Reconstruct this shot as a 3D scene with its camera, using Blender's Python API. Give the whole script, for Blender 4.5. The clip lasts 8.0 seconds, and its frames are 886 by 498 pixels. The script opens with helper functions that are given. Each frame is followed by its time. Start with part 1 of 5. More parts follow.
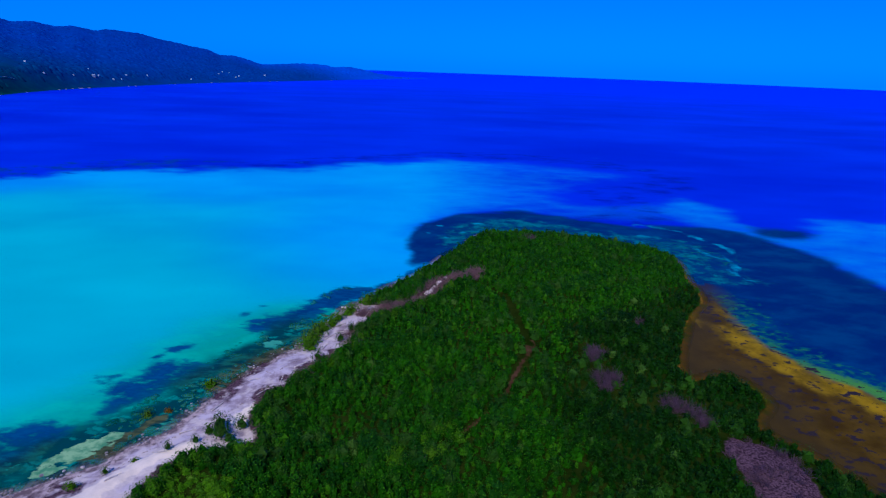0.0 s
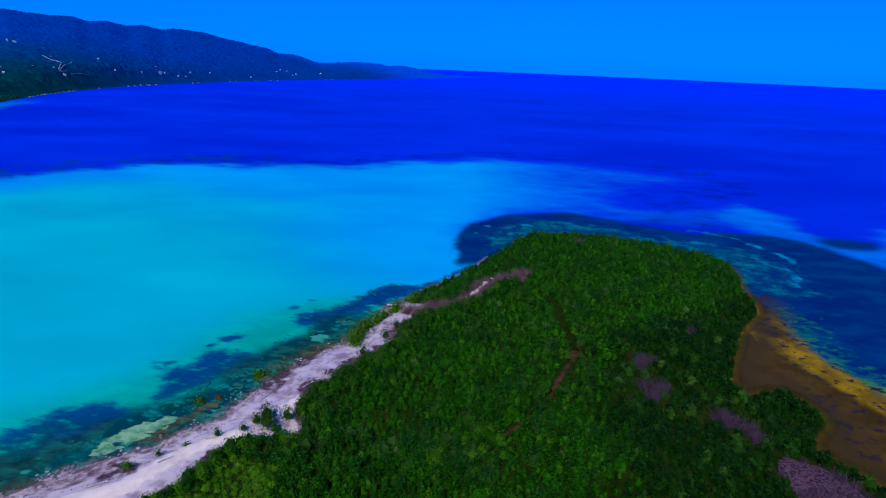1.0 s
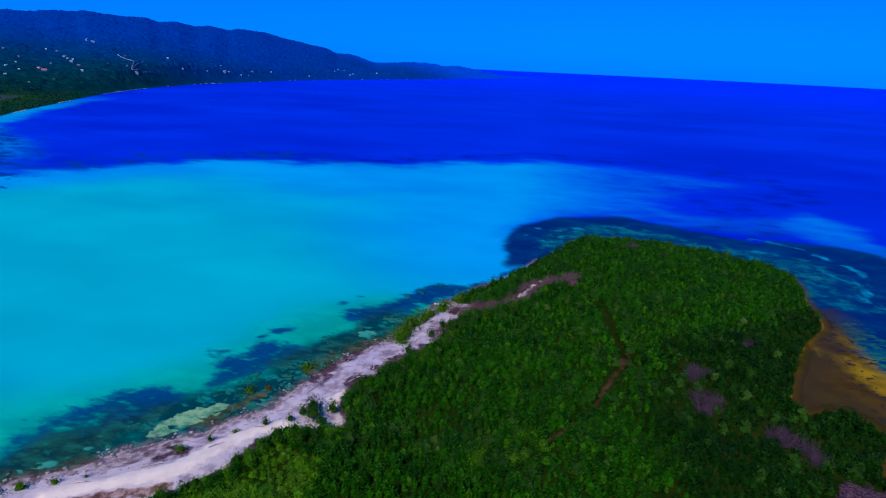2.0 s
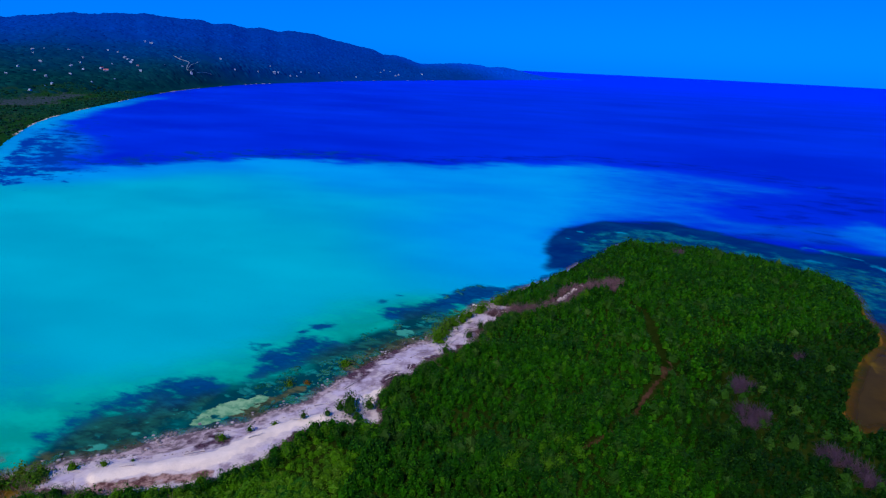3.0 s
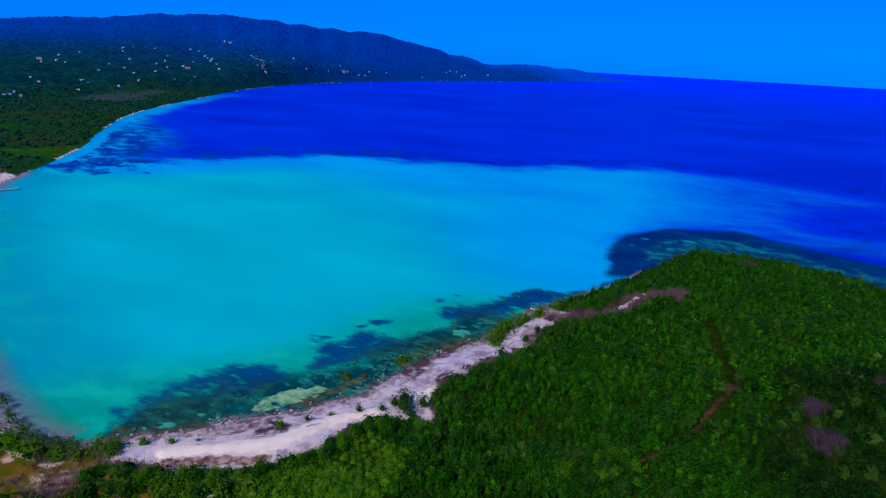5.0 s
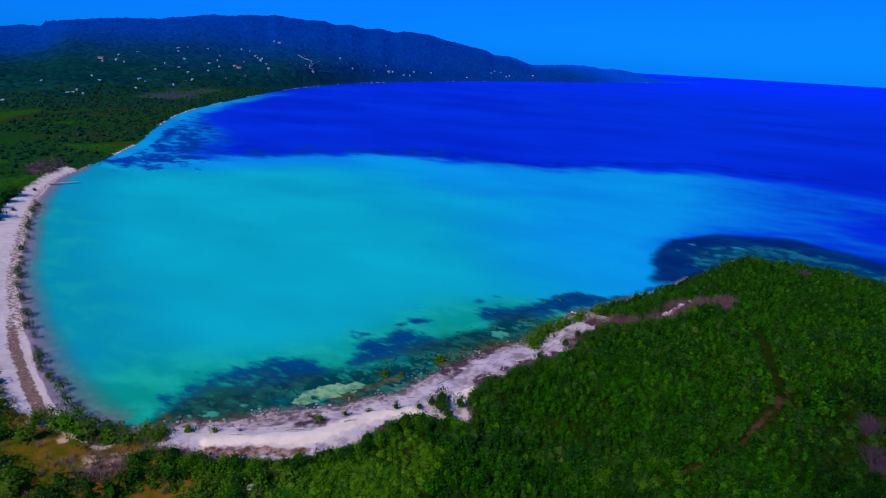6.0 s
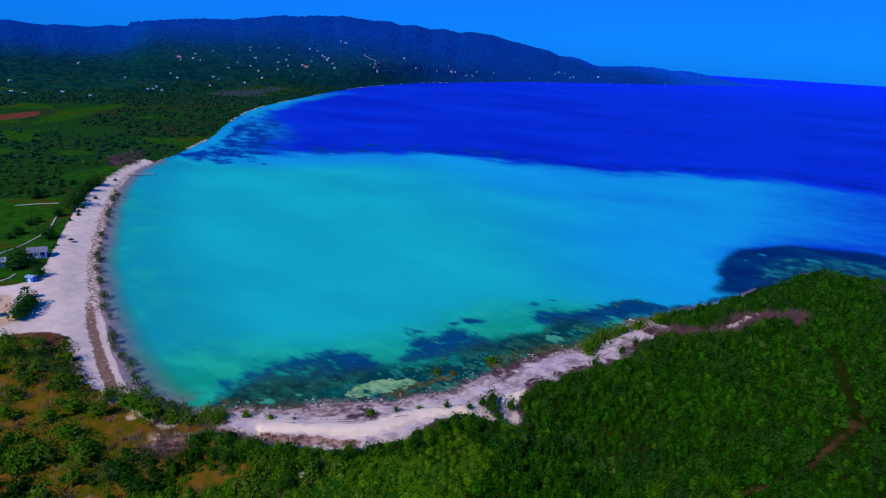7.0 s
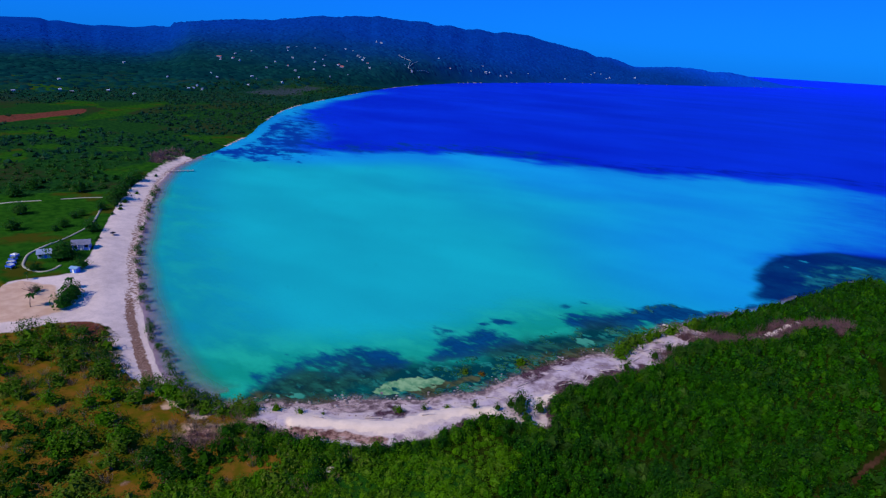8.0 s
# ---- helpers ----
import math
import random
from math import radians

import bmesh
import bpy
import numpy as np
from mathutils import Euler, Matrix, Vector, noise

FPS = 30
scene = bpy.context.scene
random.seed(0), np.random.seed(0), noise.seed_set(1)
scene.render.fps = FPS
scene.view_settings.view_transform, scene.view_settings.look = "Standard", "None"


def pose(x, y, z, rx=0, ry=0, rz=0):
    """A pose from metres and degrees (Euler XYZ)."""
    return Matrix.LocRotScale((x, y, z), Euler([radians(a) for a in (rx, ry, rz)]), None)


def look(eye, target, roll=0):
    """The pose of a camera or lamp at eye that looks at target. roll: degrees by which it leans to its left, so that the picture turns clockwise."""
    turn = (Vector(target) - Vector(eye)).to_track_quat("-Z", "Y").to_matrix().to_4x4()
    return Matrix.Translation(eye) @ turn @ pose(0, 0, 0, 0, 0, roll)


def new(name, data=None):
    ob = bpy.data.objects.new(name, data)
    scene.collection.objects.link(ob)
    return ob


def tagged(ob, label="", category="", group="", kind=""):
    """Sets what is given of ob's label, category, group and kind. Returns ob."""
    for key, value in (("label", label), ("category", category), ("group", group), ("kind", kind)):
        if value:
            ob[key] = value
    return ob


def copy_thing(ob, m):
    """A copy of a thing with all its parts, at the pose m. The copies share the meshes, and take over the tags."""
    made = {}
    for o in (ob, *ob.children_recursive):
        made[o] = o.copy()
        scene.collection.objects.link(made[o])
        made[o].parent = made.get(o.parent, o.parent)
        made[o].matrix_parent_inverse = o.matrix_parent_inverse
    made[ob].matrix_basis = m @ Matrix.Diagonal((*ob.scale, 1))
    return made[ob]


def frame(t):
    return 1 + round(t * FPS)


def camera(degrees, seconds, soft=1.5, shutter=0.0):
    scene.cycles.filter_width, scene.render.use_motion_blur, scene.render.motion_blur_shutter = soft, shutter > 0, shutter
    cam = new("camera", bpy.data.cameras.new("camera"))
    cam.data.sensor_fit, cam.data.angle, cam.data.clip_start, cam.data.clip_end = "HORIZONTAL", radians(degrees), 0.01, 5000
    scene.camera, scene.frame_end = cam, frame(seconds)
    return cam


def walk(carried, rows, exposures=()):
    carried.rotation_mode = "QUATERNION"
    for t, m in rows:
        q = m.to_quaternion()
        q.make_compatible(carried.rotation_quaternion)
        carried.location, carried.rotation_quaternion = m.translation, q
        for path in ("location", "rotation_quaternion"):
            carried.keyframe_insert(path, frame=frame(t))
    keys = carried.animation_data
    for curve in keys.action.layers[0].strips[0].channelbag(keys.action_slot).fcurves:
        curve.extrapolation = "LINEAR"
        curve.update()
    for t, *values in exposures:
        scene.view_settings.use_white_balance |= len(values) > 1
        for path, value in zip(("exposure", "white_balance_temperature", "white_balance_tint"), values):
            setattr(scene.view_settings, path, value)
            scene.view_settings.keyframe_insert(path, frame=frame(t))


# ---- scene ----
cam = camera(74.8, 8.0, soft=1.2)
# seconds, place in metres, then yaw, pitch and lean in degrees
PATH = [
    (0, 0.00, 0.00, 80.00, 0.00, -17.83, 2.02),
    (0.5, 0.12, 0.10, 80.23, 2.53, -18.00, 2.13),
    (1, 0.17, 0.17, 80.33, 4.92, -18.09, 2.26),
    (1.5, 0.28, 0.29, 80.35, 7.57, -18.20, 2.40),
    (3, 0.81, 0.50, 80.21, 14.33, -18.33, 2.52),
    (3.5, 0.89, 0.50, 80.26, 16.11, -18.40, 2.59),
    (4, 0.86, 0.37, 80.29, 17.55, -18.45, 2.66),
    (5.5, 0.52, 0.43, 80.16, 22.31, -18.61, 2.97),
    (6, 0.40, 0.52, 80.09, 24.64, -18.72, 2.96),
    (6.5, 0.38, 0.69, 80.00, 27.58, -18.88, 2.97),
    (7, 0.26, 0.77, 79.80, 30.49, -18.98, 3.18),
    (7.5, 0.16, 0.90, 79.61, 32.25, -19.06, 3.22),
    (8, 0.15, 0.93, 79.50, 33.71, -19.12, 3.25),
]


def drone(x, y, z, yaw, pitch, lean):
    a, p = radians(yaw), radians(pitch)
    way = Vector((-math.sin(a) * math.cos(p), math.cos(a) * math.cos(p), math.sin(p)))
    eye = Vector((x, y, z))
    return look(eye, eye + 10 * way, lean)


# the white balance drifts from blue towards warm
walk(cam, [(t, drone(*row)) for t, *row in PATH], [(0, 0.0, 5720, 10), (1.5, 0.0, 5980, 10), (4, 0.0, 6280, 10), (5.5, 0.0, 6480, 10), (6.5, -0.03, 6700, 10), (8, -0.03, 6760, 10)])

# ---- light ----
SUN_AZ, SUN_EL = 196.0, 46.0
world = bpy.data.worlds.new("world")
scene.world = world
world.use_nodes = True
wn, wl = world.node_tree.nodes, world.node_tree.links
wn.clear()
sky = wn.new("ShaderNodeTexSky")
sky.sky_type = "NISHITA"
sky.sun_disc = False
sky.sun_elevation, sky.sun_rotation = radians(SUN_EL), radians(SUN_AZ)
sky.altitude, sky.air_density, sky.dust_density, sky.ozone_density = 80, 1.0, 0.2, 3.0
deepen = wn.new("ShaderNodeMix")
deepen.data_type, deepen.blend_type = "RGBA", "MULTIPLY"
deepen.inputs[0].default_value = 1.0
deepen.inputs[7].default_value = (0.0, 0.36, 1.7, 1)
haze = wn.new("ShaderNodeMix")
haze.data_type, haze.blend_type = "RGBA", "MIX"
haze.inputs[0].default_value = 0.5
haze.inputs[7].default_value = (0.0, 1.75, 9.9, 1)
back = wn.new("ShaderNodeBackground")
back.inputs[1].default_value = 0.1
wout = wn.new("ShaderNodeOutputWorld")
wl.new(sky.outputs[0], deepen.inputs[6])
wl.new(deepen.outputs[2], haze.inputs[6])
wl.new(haze.outputs[2], back.inputs[0])
wl.new(back.outputs[0], wout.inputs[0])

sun = new("sun", bpy.data.lights.new("sun", "SUN"))
sun.data.energy, sun.data.angle, sun.data.color = 4.0, radians(0.5), (1.0, 0.93, 0.80)
sa, se = radians(SUN_AZ), radians(SUN_EL)
SUN_WAY = Vector((math.sin(sa) * math.cos(se), math.cos(sa) * math.cos(se), math.sin(se)))
sun.matrix_world = look(SUN_WAY * 500, (0, 0, 0))

# ---- plane noise and curves ----
rng = np.random.default_rng(7)
TABLE = rng.random((256, 256))


def vnoise(x, y, size, seed=0):
    """Smooth noise in 0..1, with lumps of about the given size in metres."""
    u, v = x / size + 17.3 * seed, y / size + 9.1 * seed
    i, j = np.floor(u).astype(int), np.floor(v).astype(int)
    a, b = u - i, v - j
    a, b = a * a * (3 - 2 * a), b * b * (3 - 2 * b)
    t = lambda p, q: TABLE[p & 255, q & 255]
    return (t(i, j) * (1 - a) + t(i + 1, j) * a) * (1 - b) + (t(i, j + 1) * (1 - a) + t(i + 1, j + 1) * a) * b


def fbm(x, y, size, seed=0, octaves=4):
    total, amp, norm = 0, 1.0, 0
    for k in range(octaves):
        total = total + amp * vnoise(x, y, size / 2 ** k, seed + k)
        norm += amp
        amp *= 0.5
    return total / norm


def smooth(x, a, b):
    t = np.clip((x - a) / (b - a), 0, 1)
    return t * t * (3 - 2 * t)


def curve(points, closed=True, steps=5):
    """A smooth line through the points."""
    p = np.array(points, float)
    n = len(p)
    out = []
    for k in range(n if closed else n - 1):
        q = [p[(k + d) % n] if closed else p[min(max(k + d, 0), n - 1)] for d in (-1, 0, 1, 2)]
        for s in np.arange(steps) / steps:
            out.append(0.5 * (2 * q[1] + (q[2] - q[0]) * s + (2 * q[0] - 5 * q[1] + 4 * q[2] - q[3]) * s ** 2
                              + (3 * q[1] - q[0] - 3 * q[2] + q[3]) * s ** 3))
    if not closed:
        out.append(p[-1])
    return np.array(out)


def line_distance(line, x, y, closed=False):
    best = np.full(x.shape, 1e9)
    pairs = zip(line, np.roll(line, -1, 0)) if closed else zip(line[:-1], line[1:])
    for (ax, ay), (bx, by) in pairs:
        dx, dy = bx - ax, by - ay
        s = np.clip(((x - ax) * dx + (y - ay) * dy) / (dx * dx + dy * dy + 1e-9), 0, 1)
        np.minimum(best, (x - ax - s * dx) ** 2 + (y - ay - s * dy) ** 2, out=best)
    return np.sqrt(best)


def inside(line, x, y):
    odd = np.zeros(x.shape, bool)
    for (ax, ay), (bx, by) in zip(line, np.roll(line, -1, 0)):
        if ay != by:
            odd ^= ((ay > y) != (by > y)) & (x < (bx - ax) * (y - ay) / (by - ay) + ax)
    return odd


def signed(line, x, y):
    """Metres inside (positive) or outside (negative) a closed line."""
    return np.where(inside(line, x, y), 1, -1) * line_distance(line, x, y, True)


# ---- the plan, in metres ----
BAY_SHORE = [(16, 271), (3, 243), (-11, 215), (-27, 187), (-34, 178), (-38, 162), (-40, 151), (-50, 138), (-54, 126), (-58, 114),
             (-67, 102), (-74, 93), (-87, 81), (-95, 74), (-103, 69), (-111, 66.5), (-121, 67)]
BEACH_SHORE = [(-133, 71), (-150, 78), (-173, 89), (-202, 104), (-239, 127), (-280, 155), (-322, 188), (-351, 222)]
NORTH_SHORE = [(-380, 268), (-418, 319), (-482, 389), (-569, 503), (-648, 663), (-756, 932), (-801, 1201), (-774, 1431), (-723, 1691),
               (-578, 2061), (-308, 2655), (-225, 2900), (-115, 3060)]
OUTER = [(-420, 3250), (-1300, 3700), (-2600, 4300), (-5200, 3000), (-5600, -1500), (-2500, -3500), (900, -3200), (420, -700), (170, -70)]
LAGOON_SHORE = [(118, 40), (102, 78), (90, 96), (84, 108), (77, 117), (79, 123), (85, 131), (80, 143), (70, 140), (68, 146), (77, 166),
                (85, 182), (96, 198), (99, 220), (103, 249), (82, 270), (57, 280), (27, 279)]
LAND = curve(BAY_SHORE + BEACH_SHORE + NORTH_SHORE + OUTER + LAGOON_SHORE, steps=4)
SAND_SPIT = curve([(-33, 180), (-42, 152), (-52, 139), (-58, 116), (-70, 101), (-88, 81), (-96, 73.5), (-96.5, 69), (-91, 66), (-80, 67.3),
                   (-72, 71), (-61.5, 78.5), (-55, 89), (-54, 96), (-47, 101), (-38, 105), (-42, 113), (-41, 122), (-34, 136), (-27, 148),
                   (-25, 163), (-17, 177), (-22, 181)], steps=3)
SAND_BEACH = curve([(-114, 67.5), (-122, 63), (-127, 61), (-146, 68), (-160, 69), (-167, 61), (-172, 48), (-190, 52), (-207, 64), (-203, 75),
                    (-206, 86), (-245, 113), (-284, 141), (-317, 171), (-346, 215), (-356, 224), (-322, 192), (-280, 160), (-239, 132),
                    (-202, 109), (-173, 94), (-150, 83), (-133, 75), (-121, 70)], steps=3)
DEAD_STRIP = curve([(-24, 174), (-14, 178), (-7, 186), (-1, 200), (4, 207), (10, 209), (13, 214)], closed=False)
CLEARING = curve([(64, 110.5), (71, 111.5), (77, 107), (76, 94), (73, 80), (64, 80), (63, 98)])
TRAIL = curve([(11, 208), (18, 195), (23, 187), (24, 171), (26, 159), (28, 153), (24, 145), (20, 135), (17, 126), (13, 120), (8, 112), (0, 104), (-10, 98)], closed=False)
DEAD_SPOTS = [(-366, 211, 11), (-376, 224, 9), (-355, 203, 6), (-93, 57, 3.2), (-88, 62, 3), (-44, 105.5, 5.5), (45, 150.5, 4.6), (43, 147, 3), (44.3, 135, 5.2), (43, 130.5, 3), (57.3, 123.7, 4.4), (61.3, 121.8, 3), (63, 117.5, 3.0), (41.5, 263, 4), (64, 172, 2.6)]
SHALLOWS = curve([(-420, 270), (-375, 290), (-334, 296), (-310, 317), (-286, 356), (-236, 400), (-196, 412), (-148, 419), (-111, 436),
                  (-64, 467), (5, 505), (55, 507), (104, 492), (150, 452), (128, 420), (97, 408), (84, 380), (90, 345), (75, 324), (30, 318), (5, 300), (0, 265),
                  (60, 230), (70, 120), (40, -20), (-120, -60), (-300, -20), (-480, 140)], steps=4)
SHOAL = curve([(118, 334), (153, 374), (168, 356), (170, 310), (182, 298), (213, 331), (245, 330), (300, 330), (300, 200), (185, 190), (166, 215), (164, 252),
               (153, 276), (137, 306)], steps=4)
OCHRE = curve([(80, 185), (91, 202), (100, 203), (99, 180), (98, 164), (103, 152), (107, 143), (113, 137), (117, 128), (130, 100), (150, 60),
               (120, 30), (70, 90), (60, 140)], steps=4)
RING = curve([(-12, 226), (-14, 243), (-14, 280), (3, 308), (37, 321), (67, 312), (84, 305), (99, 296), (125, 294), (144, 277), (153, 255), (160, 233),
              (166, 202), (158, 130), (90, 160), (60, 240), (20, 240)], steps=4)
WEED_BEDS = [curve(p, steps=3) for p in (
    [(-110, 76), (-108, 90), (-103, 101), (-98, 107), (-90, 111), (-80, 111), (-79, 101), (-83, 91), (-90, 80), (-98, 74)],
    [(-87.8, 127), (-88.9, 133.1), (-83.8, 130.1), (-79.1, 133.7), (-77.3, 140.6), (-69.1, 143.6), (-62.5, 141.8), (-55.7, 147), (-47.4, 157.8),
     (-43, 157), (-50.6, 143), (-58.7, 132), (-66, 124), (-73, 116), (-79, 109), (-80.6, 119.7)],
    [(-63, 166), (-55, 173), (-46, 184), (-36, 199), (-20, 206), (-12, 224), (-6, 222), (-18, 200), (-31, 182), (-46, 163), (-57, 157)])]
PALE_SHELVES = [curve(p, steps=3) for p in (
    [(-101.8, 76.2), (-100.3, 77.8), (-95.8, 79.2), (-92.8, 82), (-90.6, 80.7), (-92.9, 78.4), (-98.9, 75.9)],
    [(-63.6, 110.8), (-62.9, 113.5), (-59.6, 115.4), (-58.1, 113.8), (-60.5, 110.4)],
    [(-52.5, 151), (-50, 155), (-45.5, 153), (-46, 149.5), (-50, 148)])]
RUST_BED = curve([(-50.2, 147.1), (-44, 149.7), (-38.3, 148.3), (-41, 142.2), (-46.3, 141.2)], steps=3)
REEF_LINES = [curve(p, closed=False, steps=5) for p in (
    [(104, 303), (112, 299), (122.6, 292.8), (128.5, 278.3), (136.6, 265.4), (134, 256)],
    [(100, 283), (112, 276), (119, 262), (122.4, 251.1), (129.3, 244), (123, 225.6), (131, 214)])]
PALE_SHELF = curve([(-79, 91.5), (-80, 95), (-79, 101), (-76, 105), (-70, 109), (-68.5, 106), (-71, 101), (-74.5, 95)], steps=3)
CREST = curve([(-86, 72.5), (-83.9, 76.5), (-80.6, 78.3), (-76.5, 79.3), (-72.2, 81.8), (-67.7, 85.3), (-65, 90.9), (-62.5, 95.5), (-58, 101), (-52.3, 104.4),
               (-50.1, 102.2), (-54.3, 99.1), (-58, 94.7), (-60, 90), (-62.9, 84.5), (-66, 80.6), (-73.8, 76.5), (-78.3, 74.4), (-82.4, 70.3)], steps=3)
CREAM_PATCH = curve([(-46.9, 113.3), (-45.4, 116.5), (-43, 120.2), (-41.8, 117.5), (-42.4, 113.2), (-44.8, 110.1)], steps=3)
DEBRIS = curve([(-76.8, 88.3), (-72.8, 93), (-68.4, 94.4), (-65.5, 88.5), (-69.4, 84.8), (-72.8, 85)], steps=3)
DRY_BANK = curve([(-84, 69), (-78.4, 73.2), (-70.1, 78.3), (-64, 81), (-62.5, 78), (-68, 75), (-73.5, 70.8), (-78.6, 67.6), (-83, 66.5)], steps=3)
ROOT_BANK = curve([(-98.2, 53.2), (-97.9, 56.8), (-97.8, 60), (-93.8, 63.3), (-91.7, 66.6), (-88.5, 68.2), (-86, 66), (-89.6, 63.8), (-90.8, 60), (-92.4, 56.2), (-94.1, 53.2)], steps=3)
PINK_LEDGE = curve([(-86, 81), (-83, 89), (-81, 93), (-73, 93), (-72, 87), (-79, 81.5)], steps=3)
DARK_LINES = [curve(p, closed=False, steps=5) for p in (
    [(-87, 80), (-81, 80.5), (-75, 82.5), (-67, 88)], [(-50, 113), (-46, 121), (-43, 127)], [(-52, 133), (-48, 138), (-44, 134), (-40, 139), (-36, 147)],
    [(-66, 92), (-60, 103), (-54, 111)], [(-84, 84), (-79, 86), (-75, 91)], [(-57, 116), (-52, 124), (-49, 133)])]
SAND_TRACK = np.array([(-97.8, 58.8), (-95.5, 61.8), (-92.5, 65.1), (-88.1, 67.5), (-83.6, 69.7)])
SAND_SPOTS = [(-120.2, 59.5, 2.8), (-109.8, 59.8, 2.4), (-101.5, 61.5, 2.8), (-114.5, 63.5, 1.8), (-99, 57, 2.6), (-106, 61.5, 1.8), (-103.9, 39, 1.8), (-104.5, 41.5, 1.4), (-93.5, 41, 1.5)]
LAWN = curve([(-198, 70), (-206, 88), (-245, 115), (-284, 142), (-300, 140), (-315, 110), (-300, 70), (-240, 40), (-205, 45)])
RED_FIELD = curve([(-605, 120), (-614, 209), (-616, 235), (-627, 264), (-632, 287), (-598, 269), (-588, 242), (-578, 220), (-569, 192), (-562, 120)])
RED_SOIL = curve([(-168.6, 63.1), (-162.9, 68), (-154.5, 68.4), (-142.8, 64), (-143.1, 59.9), (-154.1, 62.3)])
GREEN_FIELD = curve([(-545, 235), (-632, 310), (-660, 385), (-636, 380), (-596, 325), (-560, 285)])
LIME_PLOT = curve([(-431, 142), (-440, 158), (-403, 147), (-398, 131)])
BARE_PATCH = curve([(-361, 199), (-389, 225), (-358, 219), (-330, 194)])
SALT_PAN = curve([(-676, 610), (-690, 560), (-717, 560), (-760, 640), (-785, 720), (-745, 750)])
EL_AZ = (-100, -70.2, -67.8, -67.2, -66.5, -64.2, -63.7, -61.4, -59.7, -58.6, -58.2, -56, -54.6, -51.5, -50.1, -49.3, -47.1, -45.9, -44.1, -42.9, -41.5,
         -40.8, -38.5, -36.4, -35.6, -34, -32.7, -31.4, -30.1, -29.3, -27, -24.9, -21.7, -20.7, -19.4, -17.1, -14.5, -12.6, -10.5, -9.4, -7.6, -6.7, -4.2)
EL = (0.6, 0.38, 0.46, 0.26, 0.35, 0.08, 0.23, 0.17, 0.4, 0.34, 0.67, 0.94, 1.08, 1.36, 1.36, 1.55, 1.87, 2.05, 2.06, 2.23, 2.12,
      2.3, 2.1, 2.07, 1.83, 1.85, 1.59, 1.7, 1.44, 1.56, 1.4, 0.93, 0.31, -0.12, -0.1, -0.83, -0.62, -0.6, -0.8, -0.73, -1.07, -1.32, -1.7)
FOOT_AZ = (-100, -70, -58, -50, -44, -39, -35, -31, -28, -23, -19, -15.7, -6.6, -4.4)
FOOT = (800, 800, 880, 1000, 1140, 1230, 1340, 1500, 1650, 1900, 2080, 2170, 2700, 2980)


def hill(x, y, sd):
    """Height of the hills behind the bay."""
    r, az = np.hypot(x, y), np.degrees(np.arctan2(x, y))
    foot = np.interp(az, FOOT_AZ, FOOT)
    top = foot + np.interp(az, (-100, -60.5, -57, -44, -30, -20, -10, -5), (2300, 2200, 1000, 850, 750, 520, 200, 90))
    height = 80 + top * np.tan(np.radians(np.interp(az, EL_AZ, EL)))
    t = (r - foot) / (top - foot)
    rise = np.where(t < 1, np.clip(t, 0, 1) ** 0.85, 1 - 0.25 * smooth(t, 1.0, 1.6))
    gate = smooth(sd, 4, 60) * ((az < -3.5) & (az > -120))
    rough = (fbm(x, y, 260, 3) - 0.5) * 30 * smooth(t, 0, 0.25) * (1 - smooth(t, 0.7, 1.0)) * np.minimum(1, height / 120)
    canopy = (fbm(x, y, 60, 8, 2) - 0.4) * 5 * smooth(t, 0, 0.1)
    return gate * (height * rise + rough + canopy)


def haze_share(x, y, z):
    """Share of distance haze painted into the forest colour: 0 on near slopes, 1 on far ones."""
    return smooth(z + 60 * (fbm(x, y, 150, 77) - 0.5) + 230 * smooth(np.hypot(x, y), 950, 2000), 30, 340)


def strip_sand(x, y):
    """Metres into the bare sand within the strip of dead brush."""
    d = np.maximum(1.1 - line_distance(np.array([(-8.0, 187.0), (-6.2, 190.1), (-3.1, 196.3), (-1.1, 202.1), (1.5, 209.0)]), x, y), 0.9 - line_distance(np.array([(8.5, 208.0), (11.5, 210.5)]), x, y))
    return d + 2.2 * (fbm(x, y, 4, 89) - 0.52) + 3.0 * (fbm(x, y, 1.8, 90, 2) - 0.5)


def scrub_sand(x, y):
    """Metres into the small bare sand patches of the scrub."""
    d = 1.9 - line_distance(SAND_TRACK, x, y)
    for cx, cy, cr in SAND_SPOTS:
        d = np.maximum(d, cr - np.hypot(x - cx, y - cy))
    d = np.maximum(d, signed(ROOT_BANK, x, y) - 1.0)
    return d + 2.5 * (fbm(x, y, 4, 99) - 0.5)


def plots(x, y):
    """1 on the small open grass plots of the coastal plain."""
    return smooth(vnoise(x, y, 34, 70) + 0.12 * (fbm(x, y, 9, 72) - 0.5), 0.72, 0.76) * smooth(x, -235, -255) * smooth(y, 420, 330)


def shore_warp(x, y):
    """Metres by which the water's edge wanders."""
    fine = (fbm(x, y, 9, 20) - 0.5) * 6.0 * smooth(x, -112, -100) * smooth(y, 230, 200) * smooth(x, 20, 0)
    return fine + (fbm(x, y, 16, 22) - 0.5) * 3.0


def land_height(x, y, sd):
    sd = sd + shore_warp(x, y)
    beach = 1.6 * smooth(sd, 0, 14) + 0.9 * smooth(sd, 14, 60)
    bed = -np.minimum(6, np.maximum(0, -sd) * 0.09)
    dune = 0.5 * (fbm(x, y, 9, 5, 3) - 0.5) * smooth(sd, 1, 8)
    scarp = 0.7 * smooth(signed(CREST, x, y), -0.3, 0.9)
    return beach + bed + dune + scarp + hill(x, y, sd)


